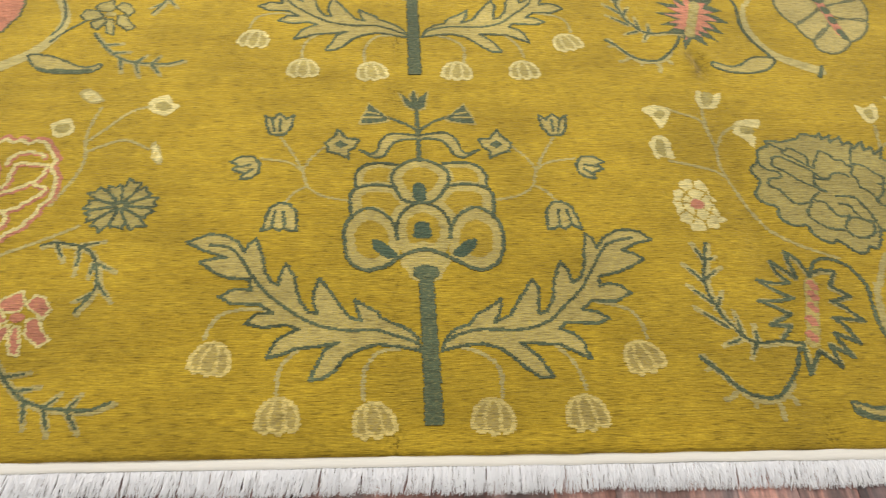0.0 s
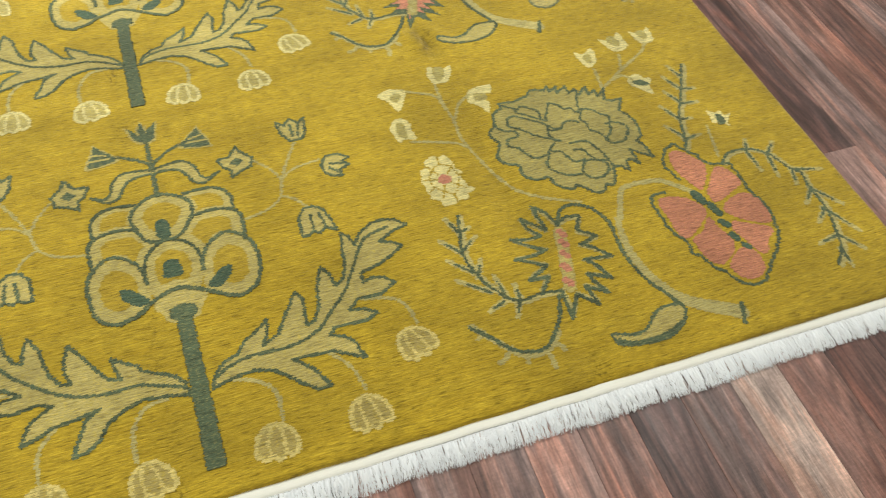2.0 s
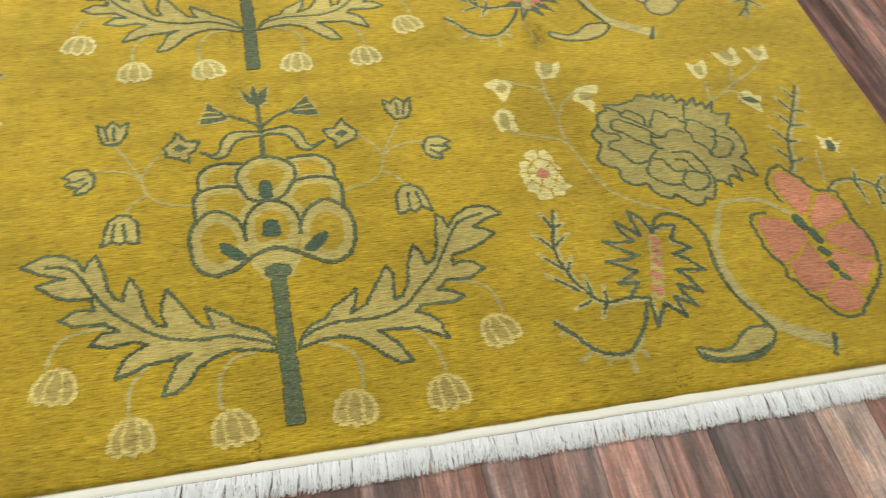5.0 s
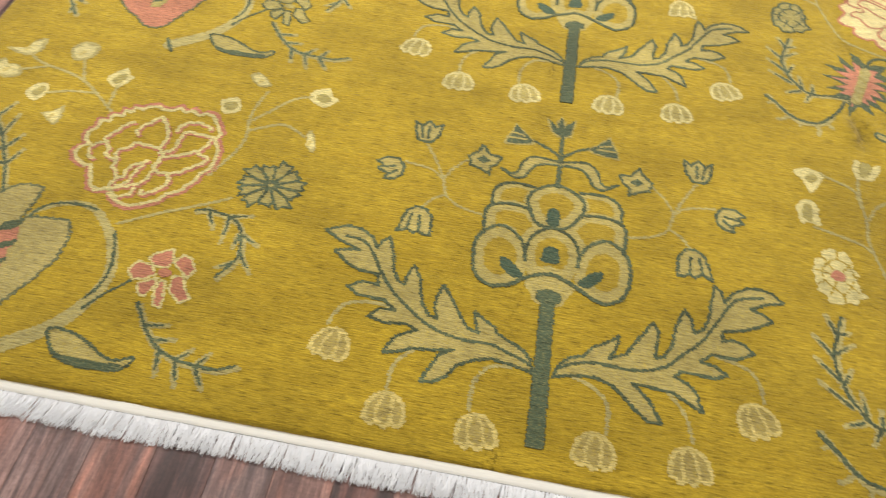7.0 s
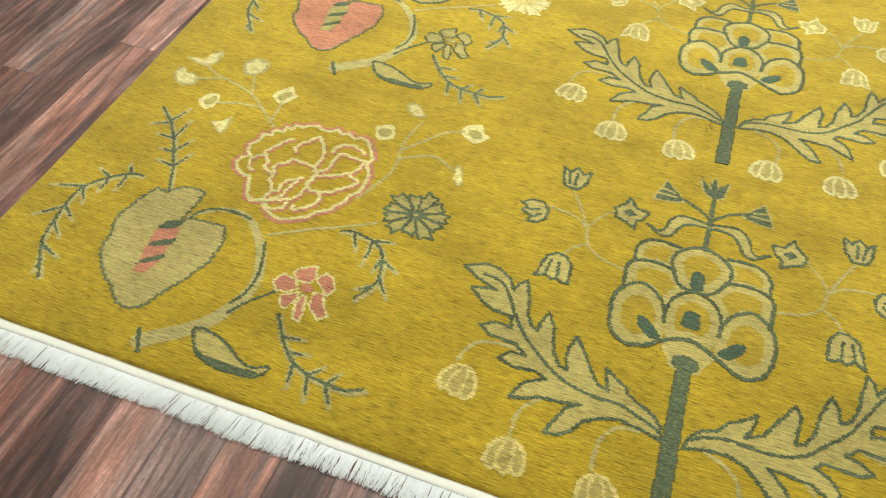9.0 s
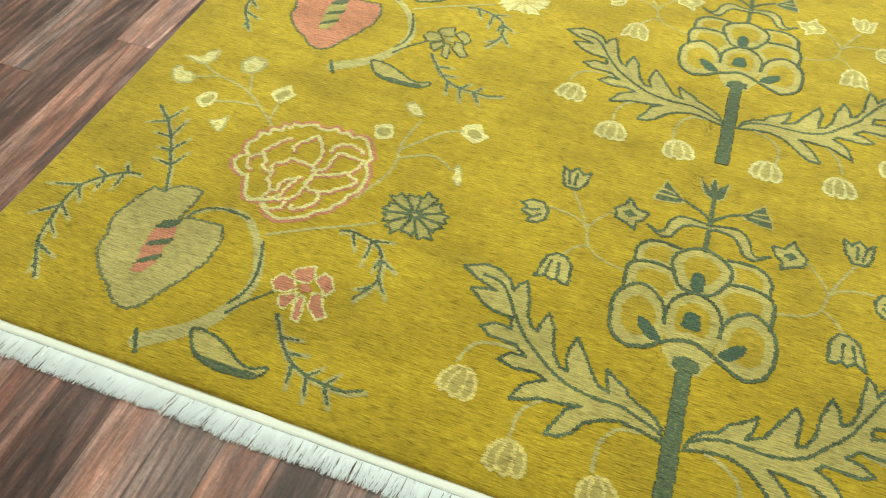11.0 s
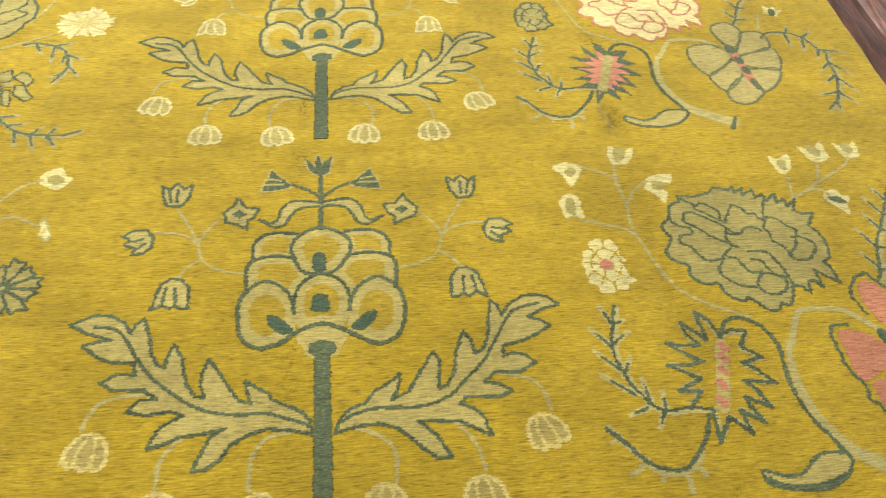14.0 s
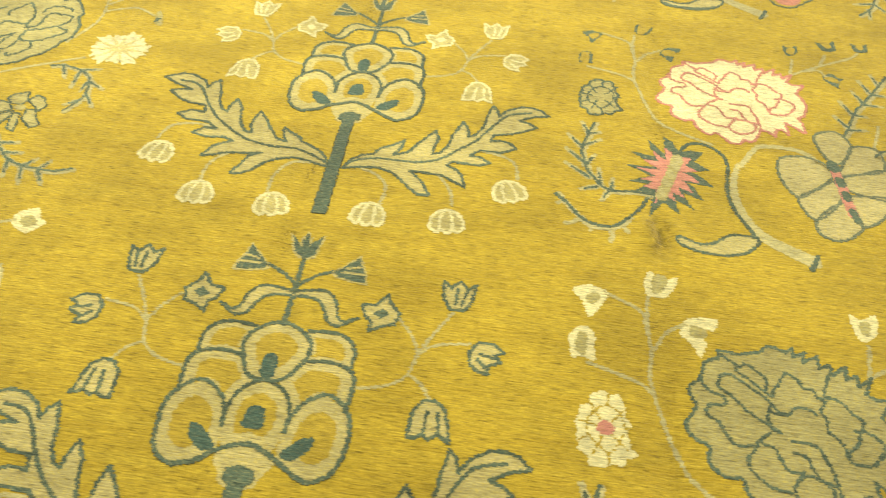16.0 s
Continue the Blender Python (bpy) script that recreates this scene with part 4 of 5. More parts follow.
TWIG_C_BARBS = [[(1.353, 0.401), (1.365, 0.426)],
                [(1.348, 0.400), (1.350, 0.344)],
                [(1.397, 0.375), (1.424, 0.400)],
                [(1.393, 0.370), (1.383, 0.317)],
                [(1.428, 0.313), (1.485, 0.299)],
                [(1.425, 0.314), (1.411, 0.279)],
                [(1.431, 0.253), (1.470, 0.200)],
                [(1.434, 0.250), (1.404, 0.220)],
                [(1.425, 0.190), (1.459, 0.125)],
                [(1.429, 0.188), (1.398, 0.163)],
                [(1.409, 0.113), (1.439, 0.072)],
                [(1.408, 0.113), (1.364, 0.105)],
                [(1.391, 0.076), (1.388, 0.038)]]
BUD_RINGS_A = [[(0.547, 0.809), (0.576, 0.826), (0.599, 0.822), (0.621, 0.811), (0.606, 0.777), (0.582, 0.745), (0.570, 0.781)],
               [(0.700, 0.877), (0.714, 0.879), (0.710, 0.857), (0.731, 0.848), (0.743, 0.866), (0.761, 0.871), (0.738, 0.821), (0.698, 0.818), (0.691, 0.842)],
               [(0.769, 0.768), (0.790, 0.778), (0.817, 0.779), (0.835, 0.777), (0.822, 0.751), (0.809, 0.751), (0.800, 0.726), (0.808, 0.719), (0.793, 0.685), (0.779, 0.713), (0.758, 0.735)],
               [(0.554, 0.711), (0.568, 0.723), (0.584, 0.721), (0.595, 0.704), (0.593, 0.679), (0.596, 0.648), (0.570, 0.654), (0.552, 0.648), (0.547, 0.674), (0.546, 0.697)],
               [(1.095, 0.839), (1.116, 0.826), (1.146, 0.843), (1.148, 0.816), (1.139, 0.790), (1.113, 0.772), (1.099, 0.791), (1.095, 0.816)]]
BUD_HEARTS_A = [[(0.575, 0.798), (0.598, 0.808), (0.604, 0.796), (0.586, 0.776)],
                [(0.715, 0.875), (0.742, 0.867), (0.725, 0.830), (0.706, 0.830)],
                [(0.779, 0.757), (0.809, 0.751), (0.803, 0.730), (0.777, 0.734)],
                [(0.563, 0.708), (0.579, 0.707), (0.579, 0.679), (0.575, 0.656), (0.558, 0.666), (0.558, 0.690)],
                [(1.111, 0.816), (1.132, 0.823), (1.125, 0.788), (1.112, 0.795)]]
DARK_BUD_RING = [(1.190, 0.711), (1.220, 0.721), (1.231, 0.703), (1.251, 0.696), (1.234, 0.674), (1.229, 0.640), (1.207, 0.660), (1.187, 0.684)]
DARK_BUD_HEART = [(1.192, 0.693), (1.220, 0.698), (1.235, 0.676), (1.215, 0.675)]
SMALL_BUD_RING = [(1.327, 0.550), (1.346, 0.535), (1.362, 0.541), (1.364, 0.522), (1.384, 0.524), (1.361, 0.499), (1.360, 0.484), (1.342, 0.500), (1.321, 0.507), (1.327, 0.526)]
SMALL_BUD_HEART = [(1.343, 0.530), (1.358, 0.524), (1.354, 0.496), (1.335, 0.496)]
RIGHT_VINES = [[(0.612, 0.811), (0.681, 0.777), (0.694, 0.737), (0.702, 0.684), (0.697, 0.628), (0.710, 0.567), (0.734, 0.495), (0.762, 0.437), (0.812, 0.397), (0.885, 0.363)],
               [(0.699, 0.813), (0.695, 0.772), (0.697, 0.726)],
               [(0.768, 0.758), (0.733, 0.734), (0.708, 0.692)],
               [(0.580, 0.642), (0.631, 0.628), (0.679, 0.611), (0.701, 0.594)]]


def right_plant(parent, f, row):
    pale = row == 0
    vine(parent, [[f(q) for q in p] for p in RIGHT_VINES + [
        [(1.105, 0.688), (1.184, 0.742), (1.276, 0.797), (1.302, 0.826)], [(1.120, 0.764), (1.106, 0.690)], [(1.150, 0.715), (1.183, 0.724), (1.200, 0.698)], [(1.192, 0.752), (1.212, 0.800)], [(1.300, 0.500), (1.272, 0.400)]]])
    peony(parent, f, SAGE if pale else IVORY, TEAL if pale else ROSE)
    for ring, heart in zip(BUD_RINGS_A, BUD_HEARTS_A):
        drawn_bud(parent, f, ring if pale else drawn_in(ring, 0.74), heart, CREAM if pale else TEAL, SAGE if pale else GOLD_INLAY)
    for x, y, way, size in ((1.224, 0.846, 14, 0.070), (1.313, 0.853, 4, 0.062)):
        bud(parent, x, y, way, size * (1.0 if pale else 0.74), f, CREAM if pale else TEAL, SAGE if pale else GOLD_INLAY)
    drawn_bud(parent, f, DARK_BUD_RING if pale else drawn_in(DARK_BUD_RING, 0.8), DARK_BUD_HEART, CREAM if pale else TEAL, TEAL if pale else GOLD_INLAY)
    drawn_bud(parent, f, SMALL_BUD_RING, SMALL_BUD_HEART, CREAM, TEAL)
    rosette(parent, f, CREAM if pale else SAGE, GOLD_INLAY if pale else TEAL, ROSE if pale else SAGE)
    # hooked stem, foot and leaf
    motif("stem", [("stem", MIST, [("line", curve(FOOT), 0.012, 0.034), ("line", curve(BRANCH), 0.013, 0.015)]), ("outline", TEAL, [("line", curve(HOOK), 0.0082), ("line", [(1.090, 0.018), (1.072, -0.024)], 0.010)])], f, parent)
    blade = curve(BLADE_EAST, True, 4)
    motif("leaf", [("leaf", TAN, [("fill", blade)]), ("outline", TEAL, [outline(blade, 0.0068)] + ([("fill", curve(BLADE_EAST_SHADE, True, 3))] if pale else []))], f, parent)
    thistle(parent, f, row)
    motif("curl", [("curl", MIST, [("line", curve(p), 0.013 if len(p) > 4 else 0.010) for p in CURL_TUFTS]), ("line", TEAL, [("line", curve(CURL), 0.0080)])], f, parent)
    for stem, barbs in ((TWIG_A, TWIG_A_BARBS), (TWIG_B, TWIG_B_BARBS), (TWIG_C, TWIG_C_BARBS)):
        barbed_twig(parent, f, stem, barbs)
    heart_flower(parent, f, row)


# -- plant on the rug's left half --
LEFT_PEONY = [(-1.068, 0.531), (-1.074, 0.556), (-1.065, 0.569), (-1.059, 0.580), (-1.062, 0.602), (-1.043, 0.604), (-1.042, 0.625), (-1.017, 0.628), (-1.021, 0.648), (-1.002, 0.644), (-1.000, 0.662), (-0.979, 0.660), (-0.968, 0.673), (-0.947, 0.679), (-0.934, 0.670), (-0.911, 0.673), (-0.894, 0.687), (-0.876, 0.673), (-0.861, 0.685), (-0.842, 0.670), (-0.827, 0.682), (-0.806, 0.677), (-0.783, 0.644), (-0.769, 0.621), (-0.776, 0.602), (-0.757, 0.567), (-0.755, 0.537), (-0.755, 0.511), (-0.772, 0.489), (-0.776, 0.467), (-0.789, 0.447), (-0.796, 0.430), (-0.823, 0.410), (-0.835, 0.390), (-0.863, 0.372), (-0.893, 0.359), (-0.919, 0.365), (-0.941, 0.380), (-0.947, 0.397), (-0.977, 0.390), (-0.997, 0.397), (-1.012, 0.431), (-1.023, 0.458), (-1.035, 0.453), (-1.063, 0.468), (-1.076, 0.490), (-1.070, 0.508), (-1.054, 0.520)]
LEFT_FOLDS_A = [[(-1.023, 0.479), (-1.038, 0.494), (-1.039, 0.516), (-1.018, 0.535)],
                [(-0.970, 0.490), (-0.996, 0.495), (-1.002, 0.520), (-1.021, 0.545), (-1.006, 0.573), (-0.994, 0.596), (-0.979, 0.607)],
                [(-0.970, 0.490), (-0.970, 0.469), (-0.951, 0.441), (-0.957, 0.408), (-0.979, 0.394)],
                [(-0.951, 0.441), (-0.936, 0.442), (-0.934, 0.473), (-0.907, 0.495), (-0.904, 0.498), (-0.914, 0.472), (-0.918, 0.450), (-0.922, 0.428), (-0.939, 0.416)],
                [(-0.970, 0.490), (-0.979, 0.513), (-0.954, 0.534), (-0.953, 0.546), (-0.919, 0.544), (-0.896, 0.542), (-0.880, 0.527), (-0.881, 0.496), (-0.884, 0.458), (-0.894, 0.433), (-0.924, 0.417), (-0.954, 0.404)]]
LEFT_FOLDS_B = [[(-0.957, 0.572), (-0.960, 0.592), (-0.941, 0.617), (-0.922, 0.637), (-0.890, 0.588), (-0.892, 0.544)],
                [(-0.889, 0.529), (-0.862, 0.545), (-0.859, 0.579), (-0.851, 0.605), (-0.824, 0.604), (-0.792, 0.601), (-0.798, 0.566), (-0.820, 0.547), (-0.847, 0.531), (-0.880, 0.517)],
                [(-0.876, 0.605), (-0.866, 0.629), (-0.840, 0.640), (-0.809, 0.633), (-0.802, 0.625)],
                [(-0.878, 0.513), (-0.883, 0.485), (-0.861, 0.472), (-0.828, 0.482), (-0.807, 0.501), (-0.781, 0.527), (-0.784, 0.540), (-0.804, 0.546)],
                [(-0.845, 0.470), (-0.837, 0.447), (-0.857, 0.419), (-0.877, 0.406), (-0.884, 0.414)],
                [(-0.948, 0.392), (-0.923, 0.388), (-0.901, 0.402), (-0.900, 0.417)]]
LEFT_FOLDS = LEFT_FOLDS_A + LEFT_FOLDS_B
LEFT_HEART = [(-1.084, 0.373), (-1.102, 0.377), (-1.126, 0.376), (-1.149, 0.361), (-1.160, 0.345), (-1.186, 0.346), (-1.197, 0.325), (-1.205, 0.306), (-1.211, 0.278), (-1.219, 0.249), (-1.216, 0.221), (-1.203, 0.191), (-1.203, 0.163), (-1.186, 0.132), (-1.149, 0.093), (-1.123, 0.077), (-1.098, 0.053), (-1.078, 0.044), (-1.058, 0.043), (-1.033, 0.061), (-1.024, 0.087), (-1.012, 0.109), (-1.007, 0.123), (-0.992, 0.147), (-0.985, 0.172), (-0.972, 0.201), (-0.972, 0.227), (-0.971, 0.252), (-0.979, 0.282), (-0.994, 0.303), (-1.016, 0.301), (-1.047, 0.299), (-1.074, 0.293), (-1.088, 0.283), (-1.082, 0.331)]
LEFT_BANDS = [[(-1.123, 0.249), (-1.112, 0.270), (-1.078, 0.286), (-1.078, 0.273), (-1.090, 0.255), (-1.113, 0.246)],
              [(-1.116, 0.191), (-1.109, 0.209), (-1.069, 0.234), (-1.068, 0.219), (-1.083, 0.207)],
              [(-1.109, 0.141), (-1.103, 0.160), (-1.068, 0.189), (-1.066, 0.174), (-1.086, 0.157)]]
LEFT_STRIPE = [(-1.122, 0.242), (-1.078, 0.266), (-1.068, 0.232), (-1.074, 0.205), (-1.068, 0.189), (-1.070, 0.157), (-1.079, 0.130), (-1.103, 0.125), (-1.107, 0.155), (-1.115, 0.189)]
LEFT_STEM = [(-0.994, -0.014), (-0.948, 0.020), (-0.911, 0.051), (-0.887, 0.083), (-0.874, 0.108), (-0.859, 0.148), (-0.855, 0.193), (-0.870, 0.241), (-0.896, 0.287), (-0.943, 0.336), (-0.982, 0.351), (-1.026, 0.343), (-1.059, 0.319), (-1.077, 0.297)]
LEFT_STEM_LINES = [[(-0.888, 0.295), (-0.867, 0.242), (-0.858, 0.197), (-0.863, 0.155), (-0.877, 0.128)],
                   [(-1.074, 0.293), (-1.061, 0.323), (-1.033, 0.342), (-0.988, 0.349), (-0.950, 0.343)],
                   [(-0.871, 0.104), (-0.856, 0.128), (-0.840, 0.151), (-0.808, 0.186)]]
LEFT_CAP = [[(-1.009, 0.007), (-0.984, -0.036)]]
LEFT_BLADE = [(-0.910, 0.049), (-0.880, 0.053), (-0.843, 0.044), (-0.812, 0.028), (-0.783, 0.013), (-0.756, 0.013), (-0.736, 0.025), (-0.737, 0.009), (-0.757, -0.008), (-0.803, -0.013), (-0.838, -0.012), (-0.871, -0.003), (-0.889, 0.013)]
LEFT_BLADE_SHADE = [(-0.887, 0.011), (-0.860, 0.002), (-0.827, 0.003), (-0.784, 0.002), (-0.751, 0.006), (-0.757, -0.008), (-0.803, -0.013), (-0.838, -0.012), (-0.869, -0.003)]
CARNATION_PETALS = [[(-0.824, 0.210), (-0.812, 0.236), (-0.783, 0.231), (-0.766, 0.211), (-0.784, 0.196), (-0.807, 0.191)],
                    [(-0.794, 0.245), (-0.788, 0.260), (-0.755, 0.279), (-0.744, 0.247), (-0.751, 0.231), (-0.776, 0.230)],
                    [(-0.744, 0.247), (-0.730, 0.271), (-0.712, 0.264), (-0.696, 0.239), (-0.705, 0.217), (-0.727, 0.235)],
                    [(-0.732, 0.216), (-0.712, 0.219), (-0.699, 0.191), (-0.682, 0.172), (-0.699, 0.157), (-0.730, 0.183)],
                    [(-0.753, 0.199), (-0.742, 0.199), (-0.733, 0.165), (-0.728, 0.137), (-0.746, 0.143), (-0.755, 0.176)],
                    [(-0.792, 0.184), (-0.759, 0.205), (-0.759, 0.183), (-0.770, 0.155), (-0.785, 0.164)]]
CARNATION_HUB = [(-0.751, 0.219)]
TWIG_D = [(-1.241, 0.367), (-1.267, 0.362), (-1.304, 0.335), (-1.339, 0.294), (-1.347, 0.248), (-1.340, 0.185), (-1.325, 0.123), (-1.272, 0.043)]
TWIG_D_BARBS = [[(-1.267, 0.362), (-1.282, 0.383)],
                [(-1.271, 0.349), (-1.271, 0.312)],
                [(-1.304, 0.335), (-1.336, 0.349)],
                [(-1.304, 0.324), (-1.304, 0.293)],
                [(-1.343, 0.290), (-1.399, 0.272)],
                [(-1.343, 0.290), (-1.319, 0.254)],
                [(-1.342, 0.225), (-1.380, 0.188)],
                [(-1.342, 0.225), (-1.312, 0.201)],
                [(-1.340, 0.180), (-1.306, 0.150)],
                [(-1.314, 0.113), (-1.276, 0.100)],
                [(-1.295, 0.080), (-1.291, 0.054)]]
TWIG_E = [(-0.751, 0.389), (-0.726, 0.397), (-0.706, 0.395), (-0.678, 0.389), (-0.651, 0.371), (-0.637, 0.348), (-0.626, 0.306), (-0.628, 0.276), (-0.651, 0.231)]
TWIG_E_BARBS = [[(-0.724, 0.397), (-0.705, 0.359)],
                [(-0.675, 0.389), (-0.639, 0.396)],
                [(-0.676, 0.387), (-0.672, 0.331)],
                [(-0.636, 0.346), (-0.601, 0.327)],
                [(-0.639, 0.341), (-0.642, 0.315)],
                [(-0.623, 0.297), (-0.596, 0.262)],
                [(-0.630, 0.270), (-0.653, 0.257)]]
TWIG_F = [(-0.774, 0.140), (-0.747, 0.101), (-0.725, 0.075), (-0.696, 0.051), (-0.657, 0.036), (-0.617, 0.031), (-0.582, 0.030), (-0.547, 0.045)]
TWIG_F_BARBS = [[(-0.741, 0.095), (-0.707, 0.103)],
                [(-0.717, 0.068), (-0.683, 0.074)],
                [(-0.695, 0.049), (-0.686, 0.007)],
                [(-0.657, 0.036), (-0.638, 0.056)],
                [(-0.658, 0.035), (-0.643, -0.008)],
                [(-0.617, 0.031), (-0.603, 0.054)],
                [(-0.618, 0.029), (-0.595, -0.006)]]
TWIG_G = [(-1.328, 0.589), (-1.282, 0.549), (-1.244, 0.502), (-1.218, 0.461), (-1.188, 0.410), (-1.160, 0.349)]
TWIG_G_BARBS = [[(-1.280, 0.549), (-1.315, 0.530)],
                [(-1.283, 0.553), (-1.268, 0.595)],
                [(-1.244, 0.502), (-1.279, 0.501)],
                [(-1.244, 0.502), (-1.239, 0.557)],
                [(-1.217, 0.462), (-1.247, 0.460)],
                [(-1.219, 0.465), (-1.202, 0.503)],
                [(-1.191, 0.420), (-1.230, 0.424)],
                [(-1.191, 0.420), (-1.179, 0.461)]]
LEFT_BUD_RINGS = [[(-1.263, 0.644), (-1.255, 0.674), (-1.236, 0.686), (-1.218, 0.675), (-1.216, 0.645), (-1.229, 0.624), (-1.245, 0.627)],
                  [(-1.102, 0.736), (-1.092, 0.760), (-1.079, 0.775), (-1.068, 0.783), (-1.056, 0.762), (-1.043, 0.755), (-1.051, 0.730), (-1.063, 0.712), (-1.080, 0.714)],
                  [(-0.813, 0.722), (-0.802, 0.733), (-0.775, 0.744), (-0.759, 0.704), (-0.782, 0.686), (-0.798, 0.688)],
                  [(-0.615, 0.805), (-0.576, 0.831), (-0.560, 0.804), (-0.542, 0.794), (-0.568, 0.761), (-0.585, 0.765), (-0.605, 0.774)]]
LEFT_BUD_HEARTS = [[(-1.250, 0.649), (-1.233, 0.675), (-1.221, 0.661), (-1.233, 0.638)],
                   [(-1.088, 0.736), (-1.068, 0.763), (-1.057, 0.749), (-1.072, 0.721)],
                   [(-0.803, 0.717), (-0.776, 0.729), (-0.769, 0.708), (-0.788, 0.696)],
                   [(-0.600, 0.794), (-0.581, 0.808), (-0.560, 0.792), (-0.577, 0.774)]]
LEFT_PALE_BUDS = [[(-0.768, 0.826), (-0.752, 0.839), (-0.725, 0.817), (-0.723, 0.805), (-0.745, 0.799)],
                  [(-0.582, 0.661), (-0.574, 0.669), (-0.557, 0.628), (-0.563, 0.615), (-0.575, 0.631)],
                  [(-1.371, 0.785), (-1.343, 0.791), (-1.330, 0.792), (-1.329, 0.814), (-1.308, 0.830), (-1.301, 0.798), (-1.315, 0.775), (-1.341, 0.774)],
                  [(-1.371, 0.720), (-1.360, 0.739), (-1.347, 0.725), (-1.325, 0.727), (-1.309, 0.701), (-1.328, 0.687), (-1.351, 0.690)],
                  [(-1.224, 0.816), (-1.208, 0.844), (-1.173, 0.838), (-1.172, 0.805), (-1.193, 0.787), (-1.209, 0.789)],
                  [(-1.191, 0.589), (-1.171, 0.597), (-1.158, 0.617), (-1.150, 0.583), (-1.155, 0.563), (-1.177, 0.578)]]


def left_plant(parent, f, row):
    first = row == 0
    ring = LEFT_PEONY
    if first:
        inner = [(-0.905 + 0.952 * (x + 0.905), 0.525 + 0.948 * (y - 0.525)) for x, y in ring]
        folds = [scalloped(p, False, 0.0016) for p in LEFT_FOLDS]
        motif("peony", [("peony", ROSE, [outline(ring, 0.0105)] + [("line", [(x + 0.004, y - 0.004) for x, y in p], 0.0105) for p in folds]), ("outline", CREAM, [outline(inner, 0.0085)] + [("line", p, 0.0080) for p in folds])], f, parent)
    else:
        motif("peony", [("peony", SAGE, [("fill", ring)]), ("outline", TEAL, [outline(ring, 0.0072)] + [("line", scalloped(p, False, 0.0016), 0.0064) for p in LEFT_FOLDS])], f, parent)
    for bud_ring, heart in zip(LEFT_BUD_RINGS, LEFT_BUD_HEARTS):
        drawn_bud(parent, f, bud_ring, heart, CREAM if first else SAGE, SAGE if first else TEAL)
    for bud_ring in LEFT_PALE_BUDS:
        cx, cy = sum(q[0] for q in bud_ring) / len(bud_ring), sum(q[1] for q in bud_ring) / len(bud_ring)
        motif("bud", [("bud", MIST if first else SAGE, [("fill", curve(drawn_in(bud_ring, 1.25), True, 3))]), ("petal", CREAM if first else SAGE, [("fill", bud_ring)]), ("heart", STRAW if first else TEAL, [("line", [(cx - 0.004, cy - 0.010), (cx, cy)], 0.010)])], f, parent)
    vine(parent, [[f(q) for q in p] for p in (
        [(-0.760, 0.490), (-0.720, 0.602), (-0.730, 0.701), (-0.716, 0.785)], [(-0.722, 0.680), (-0.654, 0.766), (-0.608, 0.790)], [(-0.722, 0.645), (-0.651, 0.682), (-0.590, 0.655)], [(-1.045, 0.630), (-1.156, 0.717), (-1.275, 0.752), (-1.320, 0.780)],
        [(-1.110, 0.680), (-1.170, 0.672), (-1.215, 0.655)], [(-1.060, 0.650), (-1.068, 0.715)], [(-1.150, 0.712), (-1.185, 0.790)], [(-1.250, 0.745), (-1.320, 0.712)], [(-0.893, 0.317), (-0.821, 0.363), (-0.756, 0.399), (-0.690, 0.440)])])
    daisy, rays = [], []
    for k in range(11):
        a = 2 * math.pi * k / 11 + 0.2
        far = 1.0 + 0.10 * math.sin(3.7 * k)
        for turn, reach in ((-0.285, 0.66), (-0.20, 0.98 * far), (-0.02, 0.90 * far), (0.16, 1.06 * far), (0.265, 0.74)):
            daisy.append((-0.618 + 0.074 * reach * math.cos(a + turn), 0.492 + 0.066 * reach * math.sin(a + turn)))
        b = a + math.pi / 11
        rays.append(("line", [(-0.618 + 0.010 * math.cos(b), 0.492 + 0.009 * math.sin(b)), (-0.618 + 0.052 * math.cos(b), 0.492 + 0.046 * math.sin(b))], 0.0085, 0.0060))
    motif("daisy", [("daisy", SAGE if first else IVORY, [("fill", daisy)]), ("outline", TEAL if first else CREAM, [outline(daisy, 0.0056)]), ("fold", TEAL if first else STRAW, rays)], f, parent)
    motif("carnation", [("carnation", ROSE if first else SAGE, [("fill", p) for p in CARNATION_PETALS]), ("outline", CREAM if first else TEAL, [outline(p, 0.0046) for p in CARNATION_PETALS]),
                        ("centre", PINK if first else SAGE, [("line", [(x - 0.003, y), (x + 0.003, y)], 0.020) for x, y in CARNATION_HUB])], f, parent)
    motif("stem", [("stem", MIST, [("line", curve(LEFT_STEM), 0.036, 0.010)]), ("outline", TEAL, [("line", curve(p), 0.0064) for p in LEFT_STEM_LINES] + [("line", p, 0.009) for p in LEFT_CAP])], f, parent)
    blade = curve(LEFT_BLADE, True, 4)
    motif("leaf", [("leaf", TAN, [("fill", blade)]), ("outline", TEAL, [outline(blade, 0.0062), ("fill", curve(LEFT_BLADE_SHADE, True, 3))])], f, parent)
    for stem, barbs in ((TWIG_D, TWIG_D_BARBS), (TWIG_E, TWIG_E_BARBS), (TWIG_F, TWIG_F_BARBS), (TWIG_G, TWIG_G_BARBS)):
        barbed_twig(parent, f, stem, barbs)
    ring = scalloped(LEFT_HEART, True, 0.0022, 0.017)
    motif("heart_flower", [("heart_flower", PALE if first else PINK, [("fill", ring)]), ("outline", SLATE, [outline(ring, 0.0056)]), ("stripe", ROSE if first else SAGE, [("fill", LEFT_STRIPE)]),
                           ("band", TEAL, [("fill", p) for p in LEFT_BANDS])], f, parent)


